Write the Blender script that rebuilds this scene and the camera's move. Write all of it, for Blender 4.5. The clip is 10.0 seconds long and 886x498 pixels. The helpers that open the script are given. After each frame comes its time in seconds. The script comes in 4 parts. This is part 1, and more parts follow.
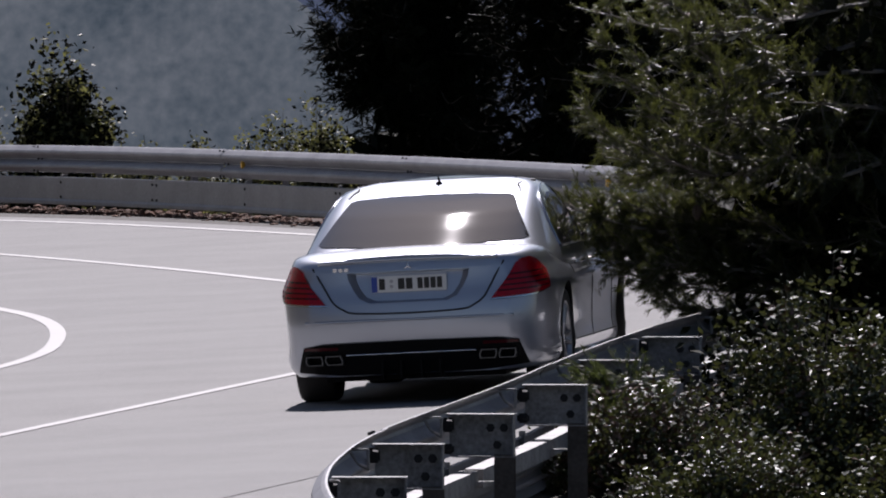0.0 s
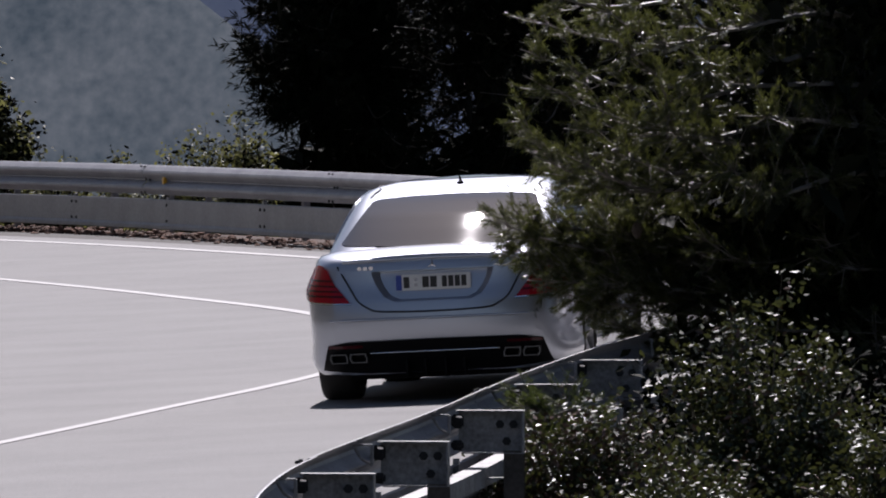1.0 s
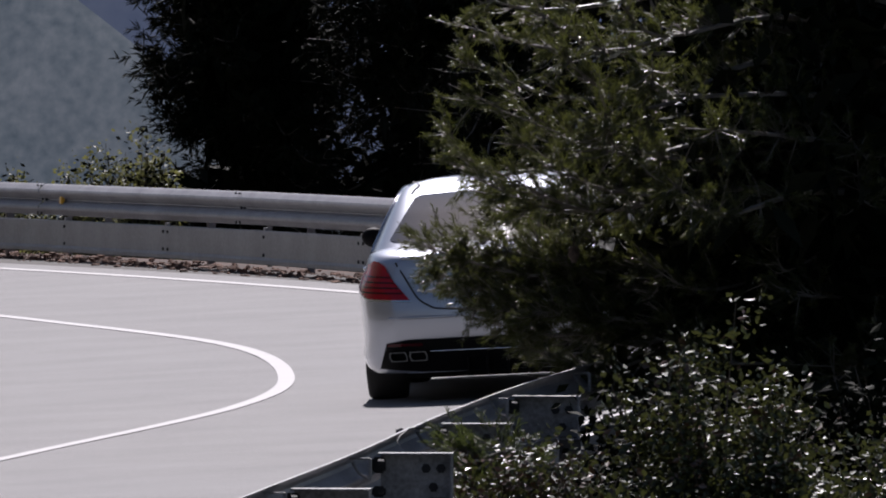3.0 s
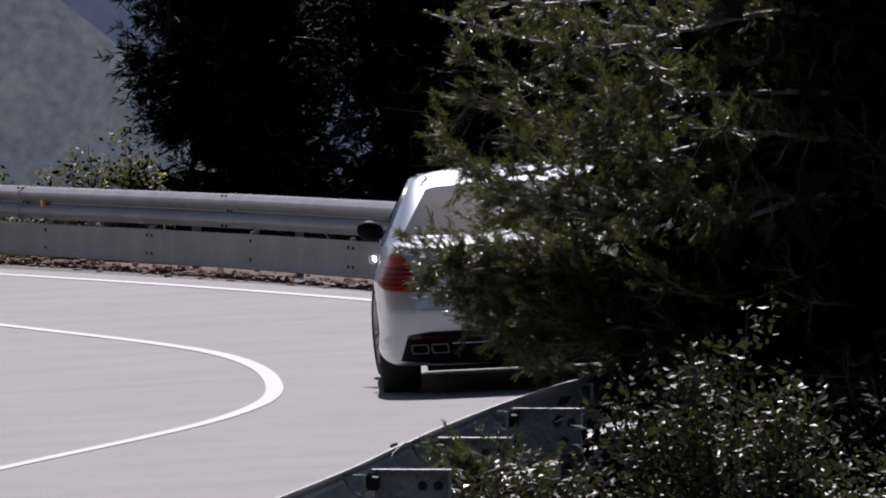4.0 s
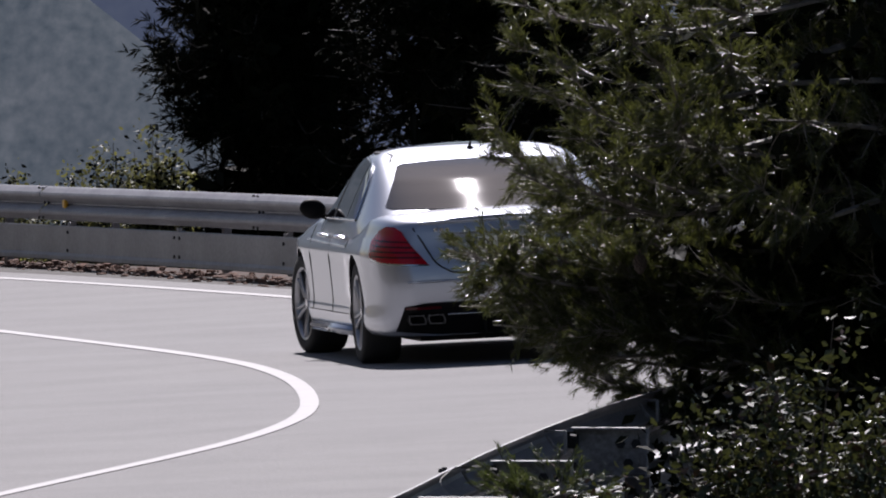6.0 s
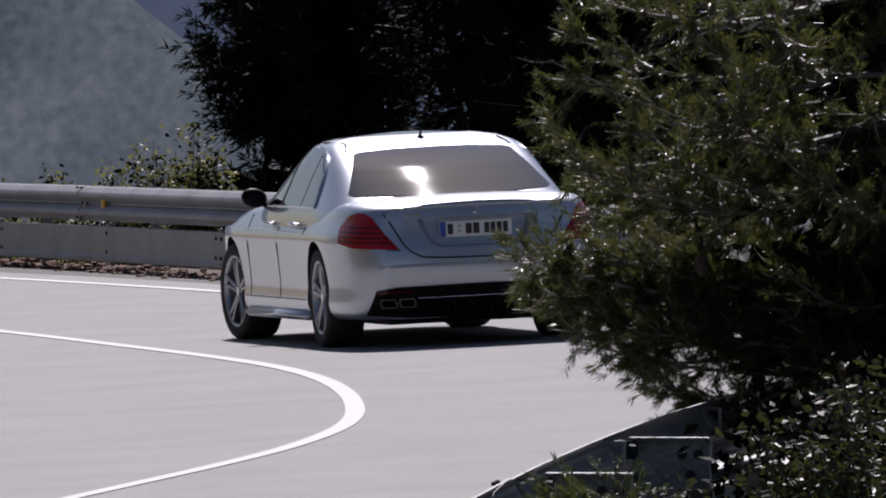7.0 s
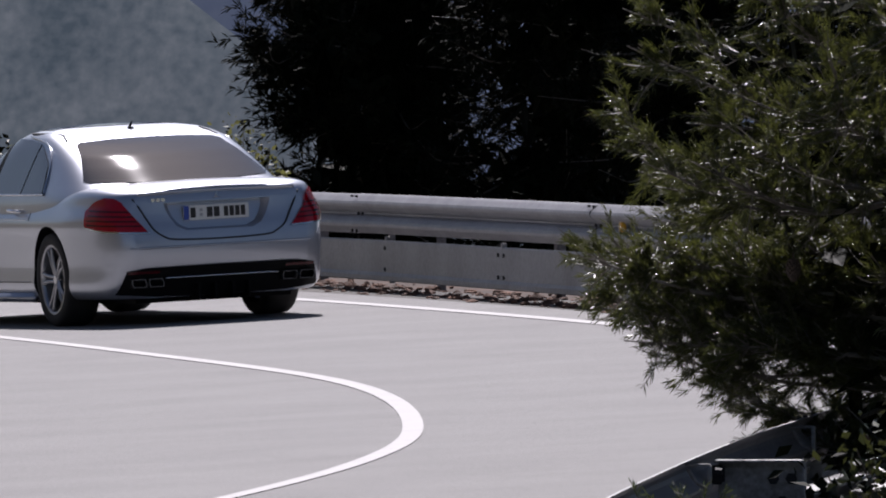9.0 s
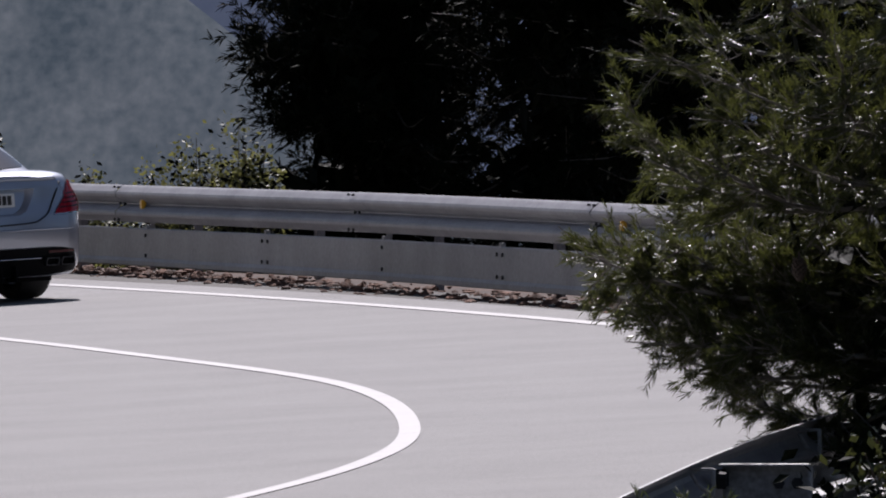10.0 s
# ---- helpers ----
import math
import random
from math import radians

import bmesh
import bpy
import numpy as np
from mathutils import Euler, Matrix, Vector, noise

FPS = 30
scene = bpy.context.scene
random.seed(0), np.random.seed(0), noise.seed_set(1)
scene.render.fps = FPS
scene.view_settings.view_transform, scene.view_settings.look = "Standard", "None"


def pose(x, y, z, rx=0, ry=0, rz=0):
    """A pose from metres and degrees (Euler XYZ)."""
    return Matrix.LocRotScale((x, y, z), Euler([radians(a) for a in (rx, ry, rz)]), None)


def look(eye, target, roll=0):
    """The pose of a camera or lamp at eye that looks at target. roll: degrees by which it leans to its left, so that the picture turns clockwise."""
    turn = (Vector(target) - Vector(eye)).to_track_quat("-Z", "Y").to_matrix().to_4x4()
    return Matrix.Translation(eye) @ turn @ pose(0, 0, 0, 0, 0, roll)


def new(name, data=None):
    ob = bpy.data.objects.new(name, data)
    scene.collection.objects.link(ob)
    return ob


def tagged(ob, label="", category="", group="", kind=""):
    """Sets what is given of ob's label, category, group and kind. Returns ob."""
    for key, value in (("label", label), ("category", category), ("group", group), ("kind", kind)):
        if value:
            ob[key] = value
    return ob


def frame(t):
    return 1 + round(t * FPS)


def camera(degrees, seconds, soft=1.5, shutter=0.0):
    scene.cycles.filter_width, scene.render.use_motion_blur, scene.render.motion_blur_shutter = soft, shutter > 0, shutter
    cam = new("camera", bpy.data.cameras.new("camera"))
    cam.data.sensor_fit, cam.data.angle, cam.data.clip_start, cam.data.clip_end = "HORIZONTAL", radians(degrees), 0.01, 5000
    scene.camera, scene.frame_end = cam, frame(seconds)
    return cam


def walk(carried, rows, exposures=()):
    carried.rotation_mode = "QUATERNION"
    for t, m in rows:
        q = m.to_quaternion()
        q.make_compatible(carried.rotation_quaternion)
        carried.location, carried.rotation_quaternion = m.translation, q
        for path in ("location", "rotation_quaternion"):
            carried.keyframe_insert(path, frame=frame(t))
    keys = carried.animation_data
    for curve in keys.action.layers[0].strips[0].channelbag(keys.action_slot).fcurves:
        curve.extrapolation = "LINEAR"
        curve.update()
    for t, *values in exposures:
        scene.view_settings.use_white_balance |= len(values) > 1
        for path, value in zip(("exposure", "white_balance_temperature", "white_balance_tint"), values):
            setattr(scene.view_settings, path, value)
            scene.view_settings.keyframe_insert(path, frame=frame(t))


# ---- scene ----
cam = camera(3.5593, 10.0, soft=2.0)
# seconds, eye x, y, z, turn to the right, tilt down, lean (degrees)
CAMERA_ROWS = [
    (0, 0.812, -39.442, 3.554, -0.9477, 1.5007, -0.136),
    (0.5, 0.751, -37.532, 3.510, -0.7897, 1.4662, -0.070),
    (1, 0.698, -35.564, 3.467, -0.6349, 1.4336, -0.050),
    (1.5, 0.657, -33.662, 3.422, -0.5176, 1.4096, -0.027),
    (2, 0.615, -31.453, 3.376, -0.4044, 1.3834, -0.024),
    (2.5, 0.573, -29.436, 3.330, -0.3165, 1.3612, -0.019),
    (4, 0.454, -23.634, 3.207, -0.1978, 1.3341, 0.017),
    (4.5, 0.424, -21.708, 3.172, -0.1969, 1.3335, 0.001),
    (5, 0.392, -19.882, 3.130, -0.2058, 1.3317, -0.012),
    (5.5, 0.363, -18.163, 3.086, -0.2541, 1.3261, 0.007),
    (7, 0.276, -12.900, 2.956, -0.5124, 1.3149, -0.005),
    (7.5, 0.259, -10.976, 2.913, -0.6069, 1.3115, -0.056),
    (8, 0.232, -9.164, 2.882, -0.6849, 1.3149, -0.141),
    (8.5, 0.212, -7.650, 2.849, -0.7352, 1.3131, -0.197),
    (9, 0.196, -6.359, 2.819, -0.7556, 1.3098, -0.231),
    (9.5, 0.189, -5.398, 2.793, -0.7541, 1.3078, -0.236),
    (10, 0.184, -4.768, 2.774, -0.7518, 1.3078, -0.223),
]
# seconds, rear axle x, y, heading to the left (degrees)
CAR_ROWS = [
    (0, -0.862, 59.093, -6.84),
    (0.5, -0.568, 61.300, -6.76),
    (1, -0.288, 63.374, -6.52),
    (1.5, -0.027, 65.022, -5.85),
    (2, 0.212, 66.443, -4.88),
    (2.5, 0.399, 67.956, -3.74),
    (4, 0.641, 72.950, 0.70),
    (4.5, 0.603, 75.027, 2.37),
    (5, 0.506, 77.354, 4.06),
    (5.5, 0.337, 79.928, 5.86),
    (7, -0.587, 88.707, 12.34),
    (7.5, -1.083, 91.685, 14.90),
    (8, -1.683, 94.486, 17.88),
    (8.5, -2.409, 97.518, 20.29),
    (9, -3.272, 101.006, 22.01),
    (9.5, -4.307, 105.133, 24.61),
    (10, -5.412, 109.487, 27.48),
]


def aim(x, y, z, turn, tilt, lean):
    a, b = radians(turn), radians(tilt)
    way = Vector((math.sin(a) * math.cos(b), math.cos(a) * math.cos(b), -math.sin(b)))
    return look((x, y, z), Vector((x, y, z)) + way * 10, lean)


walk(cam, [(t, aim(*row)) for t, *row in CAMERA_ROWS])

# ---- light ----
SUN_ELEVATION, SUN_TURN = radians(48), radians(-3)
world = bpy.data.worlds.new("world")
scene.world = world
world.use_nodes = True
nodes, links = world.node_tree.nodes, world.node_tree.links
sky = nodes.new("ShaderNodeTexSky")
sky.sky_type, sky.sun_disc = "NISHITA", False
sky.sun_elevation, sky.sun_rotation = SUN_ELEVATION, SUN_TURN
links.new(sky.outputs[0], nodes["Background"].inputs[0])
nodes["Background"].inputs[1].default_value = 0.038
sun = new("sun", bpy.data.lights.new("sun", "SUN"))
sun.data.energy, sun.data.angle, sun.data.color = 5.0, radians(0.53), (1.0, 0.96, 0.93)
to_sun = Vector((math.sin(SUN_TURN) * math.cos(SUN_ELEVATION), math.cos(SUN_TURN) * math.cos(SUN_ELEVATION), math.sin(SUN_ELEVATION)))
sun.matrix_world = look(to_sun * 50, (0, 0, 0))
scene.view_settings.exposure = 0.36
scene.view_settings.use_white_balance = True
scene.view_settings.white_balance_temperature, scene.view_settings.white_balance_tint = 6270, 18


# ---- materials ----
def material(name, color, rough=0.6, metal=0.0, spots=None, scale=8.0, fine=120.0, bump=0.0, amount=0.5, coat=0.0, spec=0.5, vary=0.0, squeeze=1.0):
    """A surface with a broad and a fine variation towards the colour spots, and fine relief."""
    m = bpy.data.materials.new(name)
    m.use_nodes = True
    n, l = m.node_tree.nodes, m.node_tree.links
    b = n["Principled BSDF"]
    b.inputs["Base Color"].default_value = (*color, 1)
    b.inputs["Roughness"].default_value, b.inputs["Metallic"].default_value = rough, metal
    b.inputs["Coat Weight"].default_value, b.inputs["Specular IOR Level"].default_value = coat, spec
    b.inputs["Coat Roughness"].default_value = 0.03
    place, fit = n.new("ShaderNodeTexCoord"), n.new("ShaderNodeMapping")
    fit.inputs["Scale"].default_value = (1, squeeze, 1)
    l.new(place.outputs["Object"], fit.inputs["Vector"])
    if spots:
        broad, small = n.new("ShaderNodeTexNoise"), n.new("ShaderNodeTexNoise")
        broad.inputs["Scale"].default_value, broad.inputs["Detail"].default_value = scale, 6
        small.inputs["Scale"].default_value, small.inputs["Detail"].default_value = fine, 4
        both, ramp, mix = n.new("ShaderNodeMath"), n.new("ShaderNodeMapRange"), n.new("ShaderNodeMix")
        both.operation = "ADD"
        mix.data_type = "RGBA"
        ramp.inputs[1].default_value, ramp.inputs[2].default_value = 0.7, 1.35
        ramp.inputs[4].default_value = amount
        for tex in (broad, small):
            l.new(fit.outputs[0], tex.inputs["Vector"])
        l.new(broad.outputs[0], both.inputs[0])
        l.new(small.outputs[0], both.inputs[1])
        l.new(both.outputs[0], ramp.inputs[0])
        l.new(ramp.outputs[0], mix.inputs[0])
        mix.inputs[6].default_value, mix.inputs[7].default_value = (*color, 1), (*spots, 1)
        out = mix.outputs[2]
        if vary:
            info, hue, rng = n.new("ShaderNodeNewGeometry"), n.new("ShaderNodeHueSaturation"), n.new("ShaderNodeMapRange")
            l.new(info.outputs["Random Per Island"], rng.inputs[0])
            rng.inputs[3].default_value, rng.inputs[4].default_value = 1 - vary, 1 + vary
            l.new(rng.outputs[0], hue.inputs["Value"])
            l.new(out, hue.inputs["Color"])
            out = hue.outputs[0]
        l.new(out, b.inputs["Base Color"])
    if bump:
        tex, relief = n.new("ShaderNodeTexNoise"), n.new("ShaderNodeBump")
        tex.inputs["Scale"].default_value, tex.inputs["Detail"].default_value = fine, 4
        l.new(fit.outputs[0], tex.inputs["Vector"])
        l.new(tex.outputs[0], relief.inputs["Height"])
        relief.inputs["Strength"].default_value, relief.inputs["Distance"].default_value = bump, 0.01
        l.new(relief.outputs[0], b.inputs["Normal"])
    return m


def foliage(m, color, share):
    """Lets light through thin leaves."""
    n, l = m.node_tree.nodes, m.node_tree.links
    thin, mix = n.new("ShaderNodeBsdfTranslucent"), n.new("ShaderNodeMixShader")
    thin.inputs[0].default_value = (*color, 1)
    mix.inputs[0].default_value = share
    l.new(n["Principled BSDF"].outputs[0], mix.inputs[1])
    l.new(thin.outputs[0], mix.inputs[2])
    l.new(mix.outputs[0], n["Material Output"].inputs["Surface"])
    return m


ASPHALT = material("asphalt", (0.240, 0.236, 0.233), 0.85, spots=(0.180, 0.177, 0.176), scale=0.8, fine=45, bump=1.0, amount=0.85, spec=0.3)
SHOULDER = material("shoulder", (0.10, 0.092, 0.085), 0.9, spots=(0.03, 0.028, 0.025), scale=4, fine=22, bump=0.8, amount=0.9)
LINE_PAINT = material("line_paint", (0.40, 0.39, 0.39), 0.7, spots=(0.27, 0.265, 0.265), scale=3, fine=40, bump=0.3, amount=0.6)
SOIL = material("soil", (0.06, 0.048, 0.036), 0.95, spots=(0.025, 0.028, 0.014), scale=0.6, fine=9, bump=0.6, amount=1)
RED_SOIL = material("red_soil", (0.10, 0.052, 0.034), 0.95, spots=(0.02, 0.017, 0.013), scale=4, fine=16, amount=1)
ZINC = material("zinc", (0.26, 0.26, 0.28), 0.5, 0.25, spots=(0.125, 0.125, 0.14), scale=1.5, fine=30, bump=0.12, amount=0.95)
ZINC_DULL = material("zinc_dull", (0.36, 0.355, 0.36), 0.6, 0.15, spots=(0.12, 0.115, 0.115), scale=5, fine=40, bump=0.2, amount=0.95)
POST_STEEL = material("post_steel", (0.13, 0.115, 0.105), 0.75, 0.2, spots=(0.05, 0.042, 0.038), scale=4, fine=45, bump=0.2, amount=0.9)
YELLOW = material("yellow_reflector", (0.75, 0.42, 0.03), 0.35)
BOLT = material("bolt", (0.02, 0.02, 0.022), 0.7, 0.2)
NEEDLE = foliage(material("needle", (0.042, 0.050, 0.014), 0.36, spots=(0.015, 0.020, 0.007), scale=2.6, fine=9, amount=1, vary=0.8, spec=0.4), (0.20, 0.22, 0.05), 0.17)
NEEDLE_YOUNG = foliage(material("needle_young", (0.05, 0.068, 0.018), 0.4, spots=(0.03, 0.042, 0.012), scale=4, fine=12, amount=1, vary=0.6, spec=0.3), (0.16, 0.20, 0.05), 0.2)
# shaded copy of the foliage: deep shade is put into its near-black colour
NEEDLE_SHADED = material("needle_shaded", (0.013, 0.015, 0.008), 0.65, spots=(0.007, 0.009, 0.005), scale=1.2, fine=8, amount=1, vary=0.6, spec=0.05)
LEAF = foliage(material("leaf", (0.050, 0.060, 0.024), 0.48, spots=(0.028, 0.038, 0.015), scale=3, fine=20, amount=1, vary=0.6, spec=0.4), (0.10, 0.11, 0.03), 0.14)
LEAF_RED = material("leaf_red", (0.12, 0.055, 0.035), 0.35, spots=(0.07, 0.05, 0.03), scale=3, fine=20, amount=1, vary=0.5)
LEAF_LIGHT = foliage(material("leaf_light", (0.16, 0.17, 0.07), 0.5, spots=(0.08, 0.09, 0.04), scale=3, fine=20, amount=1, vary=0.4), (0.22, 0.22, 0.07), 0.35)
BARK = material("bark", (0.17, 0.13, 0.10), 0.85, spots=(0.07, 0.055, 0.045), scale=6, fine=40, bump=0.6, amount=1)
TWIG = material("twig", (0.19, 0.165, 0.145), 0.5, spots=(0.07, 0.06, 0.05), scale=6, fine=40, amount=1)
# distance haze is mixed into both mountains' pale blue base colours
HILL_NEAR_HAZE = material("hill_near_haze", (0.092, 0.120, 0.142), 1.0, spots=(0.212, 0.236, 0.252), scale=0.07, fine=0.6, amount=1, spec=0, squeeze=0.06)
HILL_FAR_HAZE = material("hill_far_haze", (0.095, 0.12, 0.18), 1.0, spots=(0.13, 0.155, 0.21), scale=0.03, fine=0.2, amount=1, spec=0, squeeze=0.06)
PAINT = material("silver_paint", (0.46, 0.485, 0.545), 0.35, 0.85, coat=1.0)
GLASS = material("tinted_glass", (0.012, 0.012, 0.016), 0.03, spec=0.9, coat=0.6)
BLACK = material("black_plastic", (0.005, 0.005, 0.006), 0.55, spec=0.1)
GAP = material("panel_gap", (0.02, 0.02, 0.022), 0.7)
RUBBER = material("rubber", (0.018, 0.018, 0.019), 0.85, spots=(0.03, 0.028, 0.026), scale=8, fine=60, amount=0.6)
CHROME = material("chrome", (0.75, 0.75, 0.77), 0.12, 1.0)
ALLOY = material("alloy", (0.42, 0.42, 0.44), 0.3, 0.9)
RED_LENS = material("red_lens", (0.30, 0.001, 0.010), 0.12, coat=0.2, spec=0.35)
RED_DARK = material("dark_red_lens", (0.06, 0.002, 0.005), 0.2, coat=0.2, spec=0.3)
PLATE = material("plate_white", (0.72, 0.72, 0.70), 0.4)
PLATE_BLUE = material("plate_blue", (0.03, 0.07, 0.35), 0.4)
INK = material("plate_ink", (0.02, 0.02, 0.02), 0.5)
CHROME_DARK = material("dark_chrome", (0.11, 0.11, 0.115), 0.3, 1.0)
DISC = material("brake_disc", (0.20, 0.19, 0.18), 0.4, 0.9)
BROWN = material("cone_scale", (0.07, 0.045, 0.03), 0.8, spots=(0.03, 0.02, 0.015), scale=30, fine=120, amount=0.8)
LITTER = material("litter", (0.16, 0.075, 0.045), 0.9, spots=(0.06, 0.035, 0.025), scale=5, fine=30, amount=1, vary=0.5)


# ---- building helpers ----
def to_mesh(name, bm, mats, smooth=False):
    me = bpy.data.meshes.new(name)
    bm.normal_update()
    bm.to_mesh(me)
    bm.free()
    for m in mats if isinstance(mats, (list, tuple)) else [mats]:
        me.materials.append(m)
    for f in me.polygons:
        f.use_smooth = smooth
    return me


def part(name, bm, mats, parent=None, label="", smooth=False):
    ob = new(name, to_mesh(name, bm, mats, smooth))
    ob.parent = parent
    return tagged(ob, label)


def thing(name, place, label, category, group="", kind=""):
    ob = new(name)
    ob.matrix_basis = place
    ob.empty_display_size = 0.2
    return tagged(ob, label, category, group, kind)


def box(bm, x0, x1, y0, y1, z0, z1, m=None, bevel=0.0):
    made = bmesh.ops.create_cube(bm, size=1)["verts"]
    bmesh.ops.scale(bm, vec=(x1 - x0, y1 - y0, z1 - z0), verts=made)
    bmesh.ops.translate(bm, vec=((x0 + x1) / 2, (y0 + y1) / 2, (z0 + z1) / 2), verts=made)
    if bevel:
        edges = list({e for v in made for e in v.link_edges})
        made = list({v for f in bmesh.ops.bevel(bm, geom=edges, offset=bevel, segments=2, affect="EDGES")["faces"] for v in f.verts} | {v for v in made if v.is_valid})
    if m:
        bmesh.ops.transform(bm, matrix=m, verts=made)
    return made


def rod(bm, a, b, r0, r1=None, sides=8):
    a, b = Vector(a), Vector(b)
    m = Matrix.Translation((a + b) / 2) @ (b - a).to_track_quat("Z", "Y").to_matrix().to_4x4()
    return bmesh.ops.create_cone(bm, cap_ends=True, segments=sides, radius1=r0, radius2=r0 if r1 is None else r1, depth=(b - a).length, matrix=m)["verts"]


def grid(bm, rows, close=False, slot=0):
    """Faces between rows of points."""
    v = [[bm.verts.new(p) for p in row] for row in rows]
    for a, b in zip(v, v[1:]):
        n = len(a)
        for i in range(n if close else n - 1):
            f = bm.faces.new((a[i], a[(i + 1) % n], b[(i + 1) % n], b[i]))
            f.material_index = slot
    return v


def spline(points, n=12):
    """A smooth line through points (Catmull-Rom)."""
    p = [np.array(q, float) for q in points]
    p = [2 * p[0] - p[1], *p, 2 * p[-1] - p[-2]]
    out = []
    for a, b, c, d in zip(p, p[1:], p[2:], p[3:]):
        for i in range(n):
            t = i / n
            out.append(0.5 * (2 * b + (c - a) * t + (2 * a - 5 * b + 4 * c - d) * t * t + (3 * b - a - 3 * c + d) * t ** 3))
    return np.array(out + [p[-2]])


def along(line, step):
    """Points, ways and lengths at even steps along a line."""
    seg = np.linalg.norm(np.diff(line, axis=0), axis=1)
    s = np.concatenate([[0], np.cumsum(seg)])
    at = np.arange(0, s[-1], step)
    pts = np.stack([np.interp(at, s, line[:, k]) for k in range(line.shape[1])], 1)
    way = np.gradient(pts, axis=0)
    return pts, way / np.linalg.norm(way, axis=1)[:, None], at


# ---- the ground: a banked bend on a mountain side ----
BANK = 0.04926
CENTRE = spline([(-13.6, 6), (-8.4, 32), (-5.1, 48), (-3.73, 55.75), (-2.47, 62.6), (-1.30, 69.4), (-1.06, 75.4), (-1.62, 83.6), (-3.3, 92.9), (-4.95, 100.8),
                 (-6.75, 108.5), (-8.75, 116.2), (-10.6, 122.2), (-13.6, 130.5), (-20, 144), (-32, 160)])
C_PTS, C_WAY, C_LEN = along(CENTRE, 0.5)
C_RIGHT = np.stack([C_WAY[:, 1], -C_WAY[:, 0]], 1)


def beside(x, y):
    """The distance to the right of the road's centre line."""
    d = (C_PTS[:, 0] - x) ** 2 + (C_PTS[:, 1] - y) ** 2
    i = int(np.argmin(d))
    return float((np.array((x, y)) - C_PTS[i]) @ C_RIGHT[i])


def road_z(x):
    return BANK * max(-30.0, min(12.0, x))


def dip(y):
    """How far the rail's footing lies below the road's plane before the bend."""
    t = min(1.0, max(0.0, (y - 60) / 18))
    return -0.29 * (1 - t * t * (3 - 2 * t))


def ground_z(x, y):
    d = beside(x, y)
    z = road_z(x)
    if d > 4.0:
        far = min(1.0, max(0.0, (y - 75) / 30))
        z += dip(y) * min(1.0, (d - 4.0) / 0.3)
        if d > 5.2:
            z -= (d - 5.2) * (0.45 * far) + (1 - far) * min(1.3, (d - 5.2) * 0.4)
    elif d < -9:
        # unseen bank added inside the bend to cut sky light and darken flank reflections
        z += min(16.0, (-9 - d) * 0.9) * min(1.0, max(0.0, (150 - y) / 20))
    z = max(z, -140.0)
    return z + (noise.noise((x * 0.3, y * 0.3, 0)) * 0.12 if d > 6 or d < -8 else 0) - 0.05


def strip(name, d0, d1, lift, mat, label, y0=0, y1=400, step=1, cols=2, category="road"):
    bm = bmesh.new()
    rows = []
    for p, r in zip(C_PTS[::step], C_RIGHT[::step]):
        if y0 <= p[1] <= y1:
            row = []
            for k in range(cols):
                q = p + r * (d0 + (d1 - d0) * k / (cols - 1))
                row.append((q[0], q[1], road_z(q[0]) + lift + (dip(q[1]) if d0 > 3.9 and k and mat != ASPHALT else 0)))
            rows.append(row)
    grid(bm, rows)
    return tagged(new(name, to_mesh(name, bm, mat)), label, category, kind="structure")


def build_ground():
    bm = bmesh.new()
    near = lambda a, b, n: list(np.linspace(a, b, n, endpoint=False))
    xs = near(-4500, -300, 10) + near(-300, -60, 12) + near(-60, -20, 12) + near(-20, 30, 60) + near(30, 300, 14) + near(300, 4600, 10)
    ys = near(-600, -60, 8) + near(-60, 30, 24) + near(30, 150, 120) + near(150, 700, 18) + near(700, 4900, 12)
    grid(bm, [[(x, y, ground_z(x, y)) for x in xs] for y in ys])
    tagged(new("ground", to_mesh("ground", bm, SOIL, True)), "dry brown soil with sparse growth on the slope", "ground", kind="structure")
    strip("road", -6.8, 3.95, 0.0, ASPHALT, "sunlit pale grey asphalt of a banked bend", cols=6)
    bm = bmesh.new()
    rows = []
    for p in RAIL_PTS[RAIL_PTS[:, 1] < 66]:
        k = int(np.argmin(((C_PTS - p) ** 2).sum(1)))
        q = C_PTS[k] + C_RIGHT[k] * 3.9
        rows.append([(x, y, road_z(x) - 0.004 + dip(y) * min(1, max(0, (w - 0.75) * 4))) for w in (0, 0.25, 0.5, 0.75, 1.0) for x, y in [q + (p - q) * w]])
    grid(bm, rows)
    tagged(new("road_margin", to_mesh("road_margin", bm, ASPHALT)), "widened pale asphalt before the rail", "road", kind="structure")
    strip("shoulder", 3.95, 4.62, -0.012, SHOULDER, "coarse dark gravelly asphalt shoulder along the guardrail", y0=62, category="shoulder", cols=3)
    strip("verge", 4.62, 5.4, -0.03, RED_SOIL, "strip of red earth and litter below the guardrail", y0=84, category="verge", cols=3)
    strip("centre_line", -0.06, 0.06, 0.005, LINE_PAINT, "solid white centre line painted on the asphalt", category="road marking")
    strip("edge_line_outer", 3.33, 3.47, 0.005, LINE_PAINT, "solid white edge line on the outside of the bend", y0=60, category="road marking")
    strip("edge_line_inner", -3.22, -3.09, 0.005, LINE_PAINT, "solid white edge line on the inside of the bend", category="road marking")


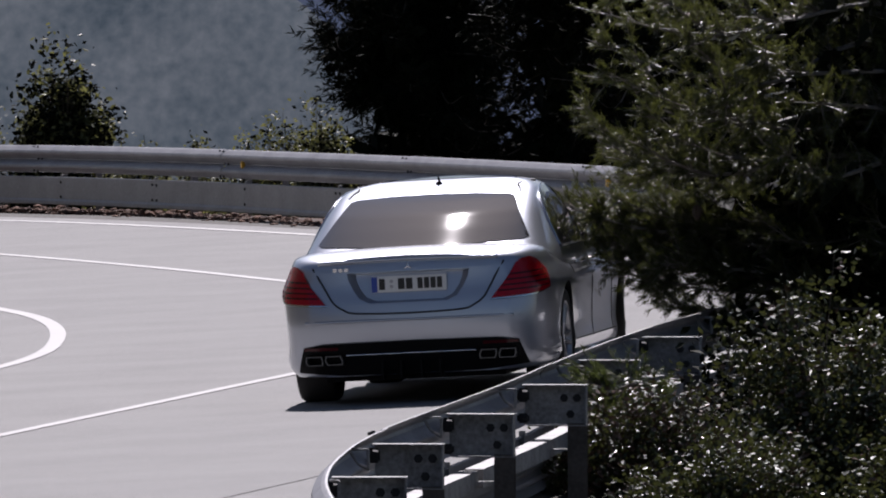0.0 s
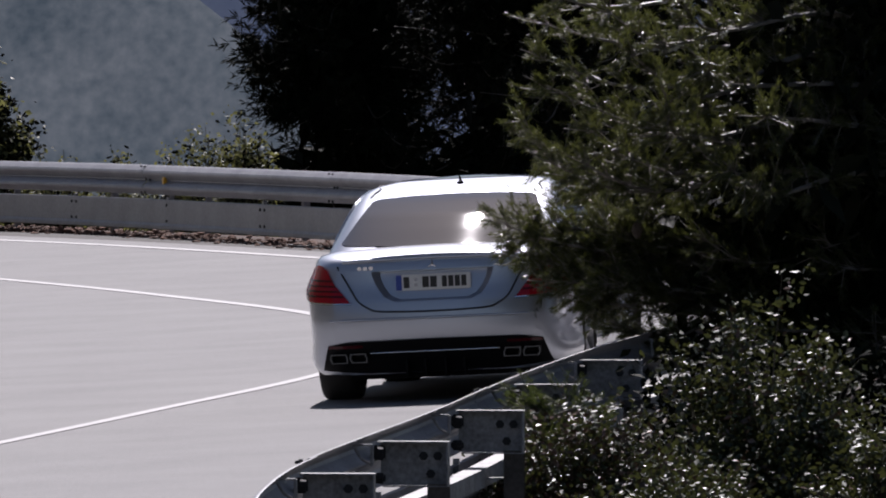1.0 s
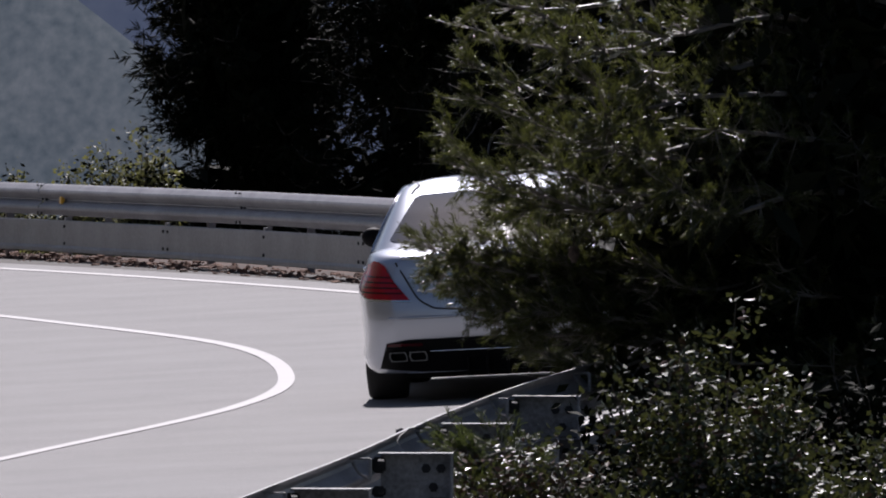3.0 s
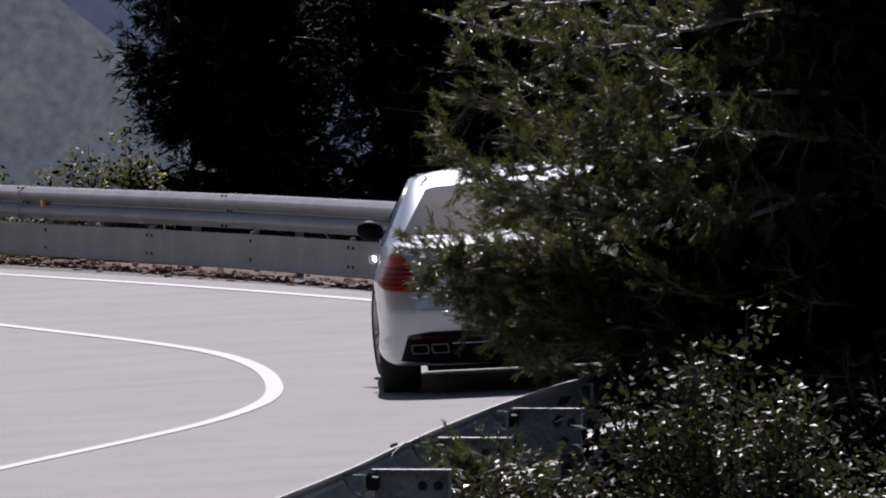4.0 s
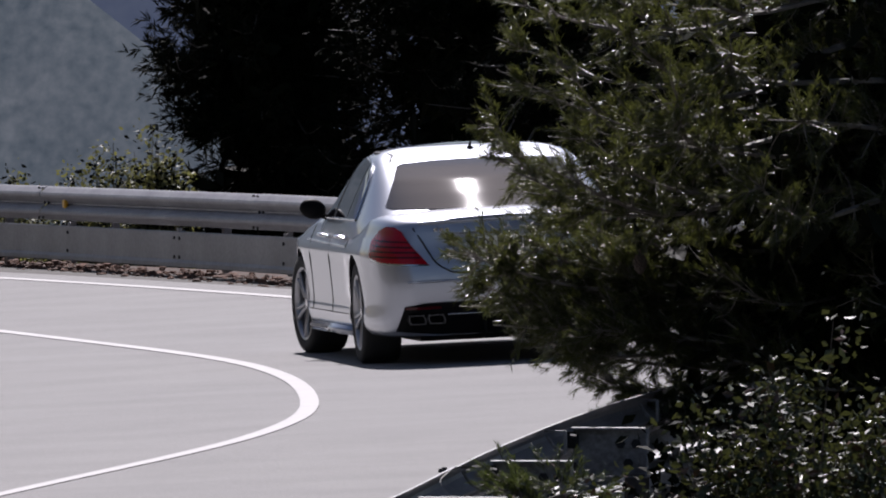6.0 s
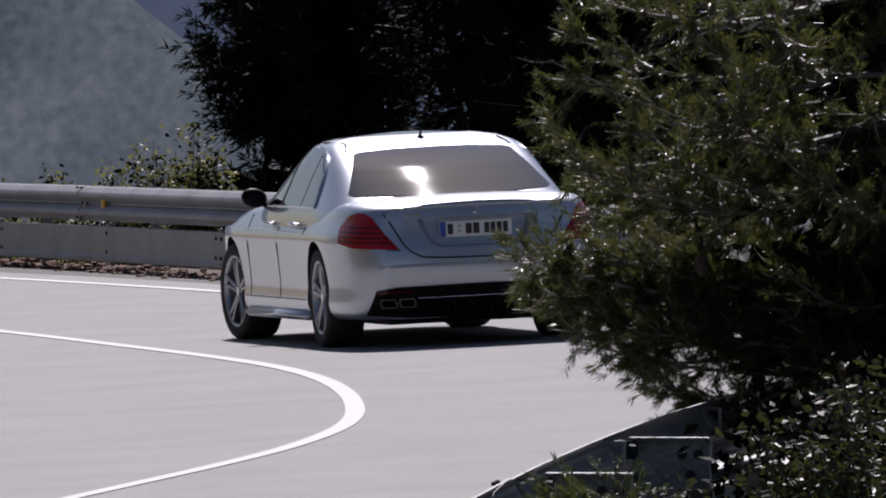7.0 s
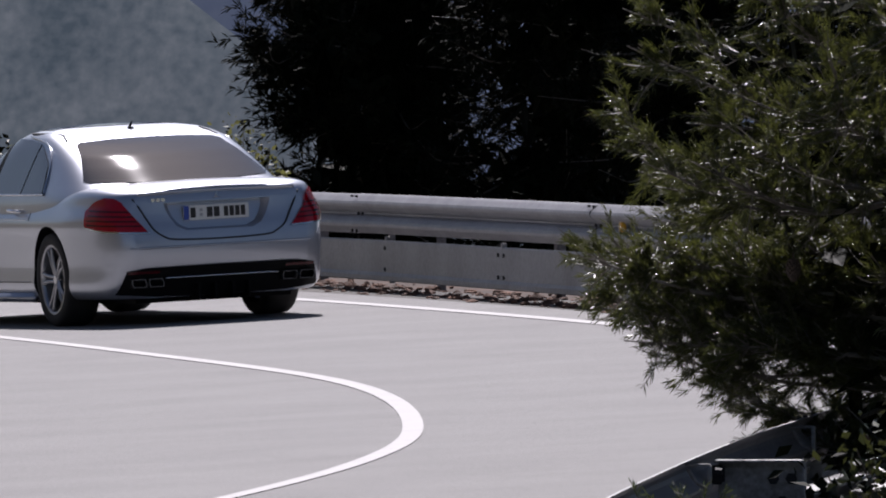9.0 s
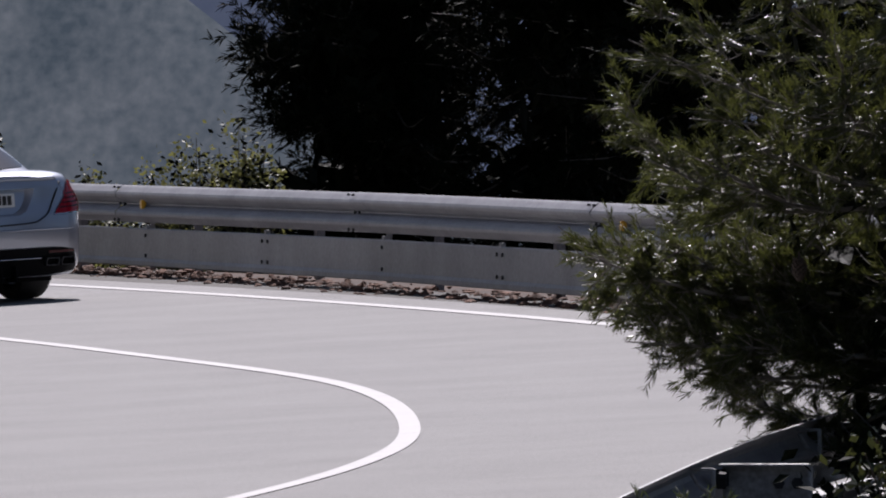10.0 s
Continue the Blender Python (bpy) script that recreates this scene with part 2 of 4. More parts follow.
def build_hill(name, y, half, outline, mat, label, bumps, seed):
    """A far mountain flank that rises away from the valley."""
    bm = bmesh.new()
    rows = []
    for j in range(50):
        s = j / 49
        row = []
        for i in range(90):
            x = -half + 2 * half * i / 89
            top = outline(x)
            z = top - (1 - s) * 0.55 * 0.45 * y
            z += bumps * noise.fractal((x * 0.012 + seed, s * y * 0.004, seed), 1.0, 2.0, 5) * (1 - 0.5 * s)
            row.append((x, y - (1 - s) * 0.45 * y, z))
        rows.append(row)
    grid(bm, rows)
    return tagged(new(name, to_mesh(name, bm, mat, True)), label, "mountain", kind="structure")


def clumps(name, centres, sizes, mat, label, category, seed, squash=0.8):
    """Many small uneven lumps in one mesh."""
    rng = np.random.default_rng(seed)
    bm = bmesh.new()
    bmesh.ops.create_icosphere(bm, subdivisions=1, radius=1)
    base = np.array([v.co[:] for v in bm.verts])
    tri = np.array([[v.index for v in f.verts] for f in bm.faces])
    bm.free()
    n = len(centres)
    shape = base[None] * rng.uniform(0.6, 1.3, (n, len(base), 1)) * np.array((1, 1, squash)) * np.asarray(sizes).reshape(n, 1, 1) + np.asarray(centres)[:, None]
    faces = tri[None] + (np.arange(n) * len(base))[:, None, None]
    return tagged(new(name, from_arrays(name, shape, faces.reshape(-1, 3), mat)), label, category, kind="stuff")


def build_grit():
    """Stones and dead litter at the rail's foot."""
    rng = np.random.default_rng(81)
    centres, sizes = [], []
    for k in rng.integers(0, len(RAIL_PTS), 5200):
        if RAIL_PTS[k][1] > 78:
            q = rail_place(k * 0.25, rng.uniform(-0.35, 0.22) * (1 if rng.uniform() < 0.7 else 1.7), 0.0) @ Vector((rng.uniform(-0.15, 0.15), 0, 0))
            centres.append((q.x, q.y, road_z(q.x) - 0.015))
            sizes.append(0.012 + 0.045 * rng.uniform() ** 2.5)
    clumps("verge_litter", centres, sizes, LITTER, "red-brown stones and dead leaves at the foot of the guardrail", "litter", 83, 0.7)


# ---- the guardrail ----
RAIL = spline([(-0.88, 31.6), (-1.0, 34.6), (-1.0, 37.6), (-0.83, 41.2), (-0.23, 47.5), (0.22, 53), (0.86, 58.8), (1.75, 64), (2.65, 69.5), (3.15, 75), (3.05, 81), (2.4, 87),
               (1.6, 91.5), (0.58, 95.5), (-1.67, 106.4), (-3.23, 113.3), (-4.85, 120), (-7.2, 128.3), (-10.6, 138), (-15.4, 148)])
RAIL_PTS, RAIL_WAY, RAIL_LEN = along(RAIL, 0.25)
BEAM = [(0.0, 0.0), (0.012, 0.0), (0.03, -0.012), (0.075, -0.055), (0.082, -0.075), (0.075, -0.095), (0.03, -0.135), (0.006, -0.15), (0.006, -0.162),
        (0.03, -0.177), (0.075, -0.217), (0.082, -0.237), (0.075, -0.257), (0.03, -0.30), (0.012, -0.312), (0.0, -0.312)]
KICK = [(0.0, 0.0), (0.03, 0.004), (0.036, -0.006), (0.036, -0.25), (0.05, -0.275), (0.05, -0.31), (0.03, -0.318), (0.0, -0.318)]
RAIL_TOP = 0.75
PANEL = 9.6
REFLECT = 2


def rail_place(s, side=0.0, z=0.0):
    """A pose on the rail's line: x along it, y towards the road."""
    i = int(min(max(round(s / 0.25), 0), len(RAIL_PTS) - 1))
    p, w = RAIL_PTS[i], RAIL_WAY[i]
    left = np.array((-w[1], w[0]))
    q = p + left * side
    m = Matrix(((w[0], left[0], 0, q[0]), (w[1], left[1], 0, q[1]), (0, 0, 1, road_z(p[0]) + dip(p[1]) + z), (0, 0, 0, 1)))
    return m


def sheet(bm, profile, s0, s1, top, side, thick=0.004):
    """A bent steel sheet with thickness along the rail."""
    n = int(round((s1 - s0) / 0.25)) + 1
    loop = [(a, b) for a, b in profile] + [(a - thick, b + 0.002) for a, b in reversed(profile)]
    rows = []
    for k in range(n):
        m = rail_place(s0 + k * (s1 - s0) / (n - 1), side, top)
        rows.append([m @ Vector((0, a, b)) for a, b in loop])
    v = grid(bm, rows, close=True)
    bm.faces.new(v[0][::-1])
    bm.faces.new(v[-1])


def build_guardrail():
    rail = thing("guardrail", Matrix.Identity(4), "galvanised steel guardrail with a lower protective plate along the bend", "guardrail")
    total = RAIL_LEN[-1]
    bm = bmesh.new()
    bmesh.ops.create_cone(bm, cap_ends=True, segments=6, radius1=0.02, radius2=0.016, depth=0.03)
    BOLT_MESH = to_mesh("bolt", bm, BOLT)
    s, k = 0.0, 0
    while s < total - 9.7:
        bm = bmesh.new()
        sheet(bm, BEAM, s, s + 9.66, RAIL_TOP + (0.003 if k % 2 else 0), 0.02 + (0.006 if k % 2 else 0))
        part("beam", bm, ZINC, rail, smooth=False)
        bm = bmesh.new()
        sheet(bm, KICK, s + 0.03, s + 9.6, 0.385, 0.0)
        part("lower_plate", bm, ZINC, rail)
        for off in (-0.09, 0.09):
            for a, b in ((0.07, -0.02), (0.018, -0.156), (0.07, -0.292)):
                m = rail_place(s, 0.02, RAIL_TOP)
                ob = new("bolt", BOLT_MESH)
                ob.parent, ob.matrix_basis = rail, m @ pose(off, a, b + (0.006 if b > -0.1 else 0), 0 if b > -0.1 else 90) @ Matrix.Diagonal((0.75, 0.75, 0.6, 1))
        s += PANEL
        k += 1
    s, k = 0.5, 0
    while s < total - 1:
        near = s < 38
        big = near or k % 2 == 0
        m = rail_place(s)
        bm = bmesh.new()
        w = 0.06 if big else 0.03
        # channel post
        top = 0.47 if near else 0.45
        loop = [(-w, -0.45), (-w, -0.384), (w, -0.384), (w, -0.45), (w - 0.008, -0.45), (w - 0.008, -0.392), (0.008 - w, -0.392), (0.008 - w, -0.45)]
        if near:
            loop = [(-w, -0.385), (-w, -0.27), (w, -0.27), (w, -0.385), (w - 0.008, -0.385), (w - 0.008, -0.278), (0.008 - w, -0.278), (0.008 - w, -0.385)]
        v = grid(bm, [[m @ Vector((a, b, z)) for a, b in loop] for z in (-0.5, top)], close=True)
        bm.faces.new(v[1])
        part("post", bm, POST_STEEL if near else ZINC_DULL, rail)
        bm = bmesh.new()
        if big:
            box(bm, -0.006, 0.006, -0.38, 0.0, 0.46, 0.70, m)
            box(bm, -0.075, 0.045, -0.39, 0.012, 0.698, 0.708, m)
            box(bm, -0.070, 0.040, -0.386, -0.376, 0.46, 0.697, m)
            box(bm, -0.070, 0.040, -0.386, -0.02, 0.452, 0.459, m)
            for a, b in ((-0.325, 0.625), (-0.245, 0.625), (-0.285, 0.525)):
                ob = new("bolt", BOLT_MESH)
                ob.parent, ob.matrix_basis = rail, m @ pose(-0.012, a, b, 0, 90, 0) @ Matrix.Diagonal((1.35, 1.35, 1, 1))
        else:
            box(bm, -0.02, 0.02, -0.04, 0.0, 0.05, 0.46, m)
        part("spacer", bm, ZINC_DULL, rail)
        if near:
            # bent strap, splice bolts and dark fixing lug on the back of the beam
            q = rail_place(s - 0.9)
            bm = bmesh.new()
            box(bm, -0.02, 0.02, -0.045, -0.030, 0.60, 0.72, q, bevel=0.004)
            box(bm, -0.02, 0.02, -0.035, 0.07, 0.712, 0.722, q, bevel=0.003)
            limb(bm, [q @ Vector((0, 0.06, 0.70)), q @ Vector((0, 0.02, 0.64)), q @ Vector((0, -0.035, 0.61))], 0.009, 0.009, 5)
            part("strap", bm, ZINC_DULL, rail)
            for z0, z1 in ((0.60, 0.685), (0.47, 0.53)):
                bm = bmesh.new()
                box(bm, -0.05, -0.01, -0.03, 0.045, z0, z1, m, bevel=0.012)
                part("lug", bm, BOLT, rail)
            for a, b in ((-0.015, 0.66), (-0.015, 0.51)):
                for off in (-0.14, 0.14):
                    ob = new("bolt", BOLT_MESH)
                    ob.parent, ob.matrix_basis = rail, m @ pose(off, a, b, 90, 0, 0)
        bm = bmesh.new()
        box(bm, -0.03, 0.03, -0.28, 0.03, 0.30, 0.31, m)
        box(bm, -0.035, 0.035, 0.0, 0.035, 0.30, 0.42, m)
        part("bracket", bm, ZINC_DULL, rail)
        # bolts of the lower plate
        if not near:
            for off in (-0.11, 0.11) if big else (0.0,):
                for z in (0.33, 0.16):
                    ob = new("bolt", BOLT_MESH)
                    ob.parent, ob.matrix_basis = rail, m @ pose(off, 0.04, z, 90, 0, 0) @ Matrix.Diagonal((0.8, 0.8, 0.6, 1))
        if k % 4 == (REFLECT + 1) % 4 and not near:
            bm = bmesh.new()
            top = m @ Matrix.Translation((0, 0.062, RAIL_TOP - 0.157))
            box(bm, -0.05, 0.05, -0.02, 0.02, -0.045, 0.045, top, bevel=0.012)
            part("reflector", bm, YELLOW, rail, "yellow plastic reflector in the beam's groove")
        s += 4.1 if s < 34 else 4.8
        k += 1
    # box-section lower rail behind the near beam, in lengths with open joints
    s = 0.6
    while s < 36:
        bm = bmesh.new()
        n, loop = 9, [(-0.17, 0.26), (-0.17, 0.37), (-0.06, 0.37), (-0.06, 0.26)]
        v = grid(bm, [[rail_place(s + 2.02 * k / (n - 1)) @ Vector((0, a, b)) for a, b in loop] for k in range(n)], close=True)
        bm.faces.new(v[0][::-1])
        bm.faces.new(v[-1])
        part("lower_rail", bm, ZINC_DULL, rail)
        s += 2.05
    # rounded end piece
    bm = bmesh.new()
    m = rail_place(0, 0.02, RAIL_TOP)
    rows = []
    for i in range(10):
        a = math.pi * i / 9
        rows.append([m @ Vector((-0.16 * math.sin(a), -0.16 + 0.16 * math.cos(a) + 0.05 * math.cos(a), z)) for z in (0.0, -0.08, -0.16, -0.24, -0.312)])
    grid(bm, rows)
    part("end_piece", bm, ZINC, rail)
    return rail


# ---- plants ----
def from_arrays(name, verts, faces, mat):
    me = bpy.data.meshes.new(name)
    me.from_pydata(verts.reshape(-1, 3).tolist(), [], faces.tolist())
    me.materials.append(mat)
    return me


def blades(name, roots, ways, length, width, mat, rng, bend=0.25):
    """Thin needles: one narrow kite each."""
    n = len(roots)
    side = np.cross(ways, rng.normal(size=(n, 3)))
    side /= np.linalg.norm(side, axis=1)[:, None] + 1e-9
    ln = length * rng.uniform(0.6, 1.15, (n, 1))
    drop = np.zeros((n, 3))
    drop[:, 2] = -bend * ln[:, 0] * rng.uniform(0, 1, n)
    mid = roots + ways * ln * 0.5
    tip = roots + ways * ln + drop
    v = np.stack([roots, mid + side * width, tip, mid - side * width], 1)
    f = np.arange(4 * n).reshape(n, 4)
    return from_arrays(name, v, f, mat)


def leaves(name, centres, size, mat, rng, long=1.7):
    """Small pointed leaves, folded along the middle."""
    n = len(centres)
    d = rng.normal(size=(n, 3))
    d[:, 2] = d[:, 2] * 0.6 + 0.25
    d /= np.linalg.norm(d, axis=1)[:, None]
    s = np.cross(d, rng.normal(size=(n, 3)))
    s /= np.linalg.norm(s, axis=1)[:, None]
    up = np.cross(d, s)
    k = size * rng.uniform(0.55, 1.25, (n, 1))
    a, b = centres - d * k * long / 2, centres + d * k * long / 2
    v = np.stack([a, centres + s * k / 2 + up * k * 0.12, b, centres - s * k / 2 + up * k * 0.12], 1)
    i = 4 * np.arange(n)[:, None]
    f = np.concatenate([i + np.array([0, 1, 2]), i + np.array([0, 2, 3])])
    return from_arrays(name, v, f, mat)


def limb(bm, points, r0, r1, sides=6):
    """A tapered, bent limb through points."""
    line = spline(points, 4)
    rows = []
    for k, p in enumerate(line):
        w = Vector(line[min(k + 1, len(line) - 1)] - line[max(k - 1, 0)]).normalized()
        x = w.cross(Vector((0.3, 0.2, 1))).normalized()
        y = w.cross(x)
        r = r0 + (r1 - r0) * k / (len(line) - 1)
        rows.append([Vector(p) + (x * math.cos(a) + y * math.sin(a)) * r for a in (2 * math.pi * i / sides for i in range(sides))])
    v = grid(bm, rows, close=True)
    bm.faces.new(v[-1])
    return line


def build_pine(base, height, reach, label, seed, mat, tufts, needle=0.075, width=0.0022, low=0.6, boughs=34, lean=(0, 0), per=26, only=None, extra=(), twigs=False, core=0):
    """A pine: trunk, boughs, twigs, and needle tufts at the twigs' ends."""
    rng = np.random.default_rng(seed)
    x, y = base
    z0 = ground_z(x, y) - 0.1
    tree = thing("pine_tree", pose(x, y, z0), label, "tree")
    bm = bmesh.new()
    top = np.array((lean[0], lean[1], height))
    trunk = limb(bm, [(0, 0, 0), top * 0.3 + rng.normal(0, 0.12, 3) * (1, 1, 0), top * 0.65 + rng.normal(0, 0.15, 3) * (1, 1, 0), top], 0.045 * height ** 0.9 * 0.55, 0.02, 9)
    part("trunk", bm, BARK, tree, smooth=True)
    roots, ways, ends = [], [], []
    made = 0
    while made < boughs + len(extra):
        h = rng.uniform(low, height * 0.97)
        a = rng.uniform(0, 2 * math.pi)
        tip = extra[made - boughs] if made >= boughs else None
        if tip:
            h = max(0.2, tip[2] - z0 - 0.1 - 0.25 * rng.uniform(0, 1))
            a = math.atan2(tip[1] - y, tip[0] - x)
        elif only and not only(a, h):
            continue
        made += 1
        bm = bmesh.new()
        k = min(len(trunk) - 1, int(h / height * (len(trunk) - 1)))
        p = trunk[k].copy()
        p[2] = h
        u = (h - low) / max(0.1, height - low)
        ln = reach * (0.45 + 0.75 * math.sin(math.pi * min(1, 0.25 + 0.75 * (1 - u)))) * rng.uniform(0.65, 1.05) * (1 - 0.55 * u)
        way = np.array((math.cos(a), math.sin(a), rng.uniform(-0.15, 0.35)))
        side = np.array((-math.sin(a), math.cos(a), 0))
        if tip:
            way = np.array((tip[0] - x, tip[1] - y, tip[2] - z0)) - p
            ln = float(np.linalg.norm(way))
            way /= ln
        pts = [p, p + way * ln * 0.4 + rng.normal(0, 0.06, 3), p + way * ln * 0.75 + (0, 0, -0.06 * ln) + rng.normal(0, 0.1, 3), p + way * ln + (0, 0, 0 if tip else rng.uniform(-0.1, 0.06) * ln)]
        line = limb(bm, pts, 0.008 + 0.007 * ln, 0.003, 5)
        for q in range(int(8 + ln * (22 if twigs else 9))):
            t = rng.uniform(0.2, 1.0)
            o = line[int(t * (len(line) - 1))]
            d = way * rng.uniform(0.2, 1.0) + side * rng.normal(0, 0.75) + np.array((0, 0, rng.normal(0.12, 0.5)))
            d /= np.linalg.norm(d)
            tl = rng.uniform(0.08, 0.30) if twigs else ln * rng.uniform(0.08, 0.26)
            e = o + d * tl + (0, 0, 0.02)
            if twigs:
                limb(bm, [o, o + d * tl * 0.5 + rng.normal(0, 0.015, 3), e], 0.0045, 0.002, 4)
            for r in range(6):
                ends.append((o + (e - o) * rng.uniform(0.25, 1.0) + rng.normal(0, 0.006 if twigs else 0.05, 3), d))
        part("bough", bm, TWIG, tree)
    pick = rng.permutation(len(ends))[:tufts]
    for i in pick:
        c, d = ends[i]
        c = c + rng.normal(0, 0.006 if twigs else 0.05, 3)
        d = d + rng.normal(0, 0.12 if twigs else 0.3, 3) + (0, 0, 0.15)
        d /= np.linalg.norm(d)
        t = rng.uniform(-0.03, 0.03, (per, 1))
        w = d + rng.normal(0, 0.38, (per, 3))
        roots.append(c + d * t)
        ways.append(w / np.linalg.norm(w, axis=1)[:, None])
    # large near-black blades added inside the crown to stand for its deep shade
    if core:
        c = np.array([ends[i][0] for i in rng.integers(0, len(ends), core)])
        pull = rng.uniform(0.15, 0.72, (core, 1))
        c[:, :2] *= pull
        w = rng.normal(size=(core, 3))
        inner = new("inner_shade_fill", blades("inner_shade_fill", c, w / np.linalg.norm(w, axis=1)[:, None], 0.38, 0.07, NEEDLE_SHADED, rng))
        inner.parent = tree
    me = blades("crown", np.concatenate(roots), np.concatenate(ways), needle, width, mat, rng)
    crown = new("crown", me)
    crown.parent = tree
    return tree


def build_bush(base, radii, label, seed, mats, count, leaf, sprigs=40, z=None, long=1.7, spread=0.06, jut=1.12):
    """A bush: bent stems and many small leaves in uneven clumps."""
    rng = np.random.default_rng(seed)
    x, y = base
    bush = thing("bush", pose(x, y, ground_z(x, y) - 0.05 if z is None else z), label, "bush")
    cl = []
    r = np.array(radii)
    for i in range(sprigs):
        d = rng.normal(size=3)
        d[2] = abs(d[2]) * 0.9 + 0.1
        d /= np.linalg.norm(d)
        e = d * r * rng.uniform(0.55, jut)
        bm = bmesh.new()
        limb(bm, [(rng.normal(0, 0.06), rng.normal(0, 0.06), 0), e * 0.5 + rng.normal(0, 0.05, 3), e], 0.012, 0.003, 4)
        part("stem", bm, BARK, bush)
        for k in range(5):
            cl.append(e * rng.uniform(0.45, 1.0) + rng.normal(0, 0.05, 3))
    cl = np.array(cl)
    for k, (mat, share) in enumerate(mats):
        n = int(count * share)
        c = cl[rng.integers(0, len(cl), n)] + rng.normal(0, spread, (n, 3))
        ob = new("foliage", leaves("foliage", c, leaf, mat, rng, long))
        ob.parent = bush
    return bush


# ---- the car: x to its right, y forward, z up, from the ground below the rear axle ----
WHEELBASE, TYRE_R, HALF_TRACK = 3.165, 0.355, 0.80
Z_TAB = [0.84, 0.93, 0.99, 1.06, 1.16, 1.26, 1.35, 1.405, 1.445, 1.472, 1.488]
Y_REAR = [-1.0, -0.84, -0.70, -0.54, -0.32, -0.09, 0.17, 0.40, 0.64, 0.92, 1.2]
Y_FRONT = [2.98, 2.85, 2.66, 2.42, 2.16, 1.90, 1.66, 1.50, 1.38, 1.30, 1.25]
HALF_W = [0.918, 0.908, 0.888, 0.855, 0.810, 0.763, 0.715, 0.675, 0.60, 0.44, 0.08]


def house(z):
    """The greenhouse's outline at a height: rear, front, half width."""
    return [float(np.interp(z, Z_TAB, tab)) for tab in (Y_REAR, Y_FRONT, HALF_W)]


POWER = 5.0


def house_x(y, z):
    r, f, w = house(z)
    c, l = (r + f) / 2, (f - r) / 2
    return w * max(0.0, 1 - abs((y - c) / l) ** POWER) ** (1 / POWER)


def rear_bow(x, set_in):
    """The rear glass is bowed evenly across, and turns into the flank at its ends."""
    return (max(0.0, set_in) ** 3 + (0.38 * x * x) ** 3) ** (1 / 3)


def house_y(x, z, front=False):
    r, f, w = house(z)
    c, l = (r + f) / 2, (f - r) / 2
    q = l * max(0.0, 1 - min(1, abs(x / w)) ** POWER) ** (1 / POWER)
    return c + q if front else r + rear_bow(x, l - q)


def body_rows():
    """The lower body as sections from tail to nose; each from the sill to the middle of the deck."""
    ys = [-1.17, -1.13, -1.05, -0.92, -0.7, -0.45, -0.2, 0.1, 0.5, 1.0, 1.6, 2.2, 2.6, 2.95, 3.3, 3.6, 3.82, 3.97, 4.05]
    ws = [0.68, 0.79, 0.855, 0.898, 0.93, 0.952, 0.955, 0.955, 0.948, 0.945, 0.945, 0.945, 0.945, 0.945, 0.935, 0.90, 0.83, 0.70, 0.52]
    zd = [0.985, 1.0, 1.01, 1.02, 1.03, 1.03, 1.0, 0.965, 0.95, 0.95, 0.98, 0.99, 0.99, 0.96, 0.92, 0.87, 0.82, 0.74, 0.66]
    rows = []
    for i, (y, w, z) in enumerate(zip(ys, ws, zd)):
        tail = max(0.0, 1 - (y + 1.17) / 0.5)
        sect = [(0.0, 0.20), (w * 0.80, 0.20), (w * 0.93, 0.215), (w * 0.985, 0.30), (w * 0.978, 0.42), (w * 0.985, 0.56), (w * 0.993, 0.68), (w * 1.0, 0.765),
                (w * 0.982, 0.825), (w * 0.945, min(0.90, z - 0.07)), (w * 0.915, z - 0.045), (w * 0.86, z - 0.012), (w * 0.72, z + 0.008), (w * 0.4, z + 0.022), (0.0, z + 0.028)]
        row = []
        for x, h in sect:
            lean = np.interp(h, [0.2, 0.33, 0.45, 0.6, 0.7, 0.8, 1.0, 1.1], [0.10, 0.05, 0.01, 0.0, 0.025, 0.055, 0.085, 0.07])
            bulge = 0.05 * (1 - (x / 0.9) ** 2) if i == 0 else 0.0
            row.append((x, y + lean * min(1.0, tail * 1.3) - bulge, h))
        rows.append(row)
    return rows


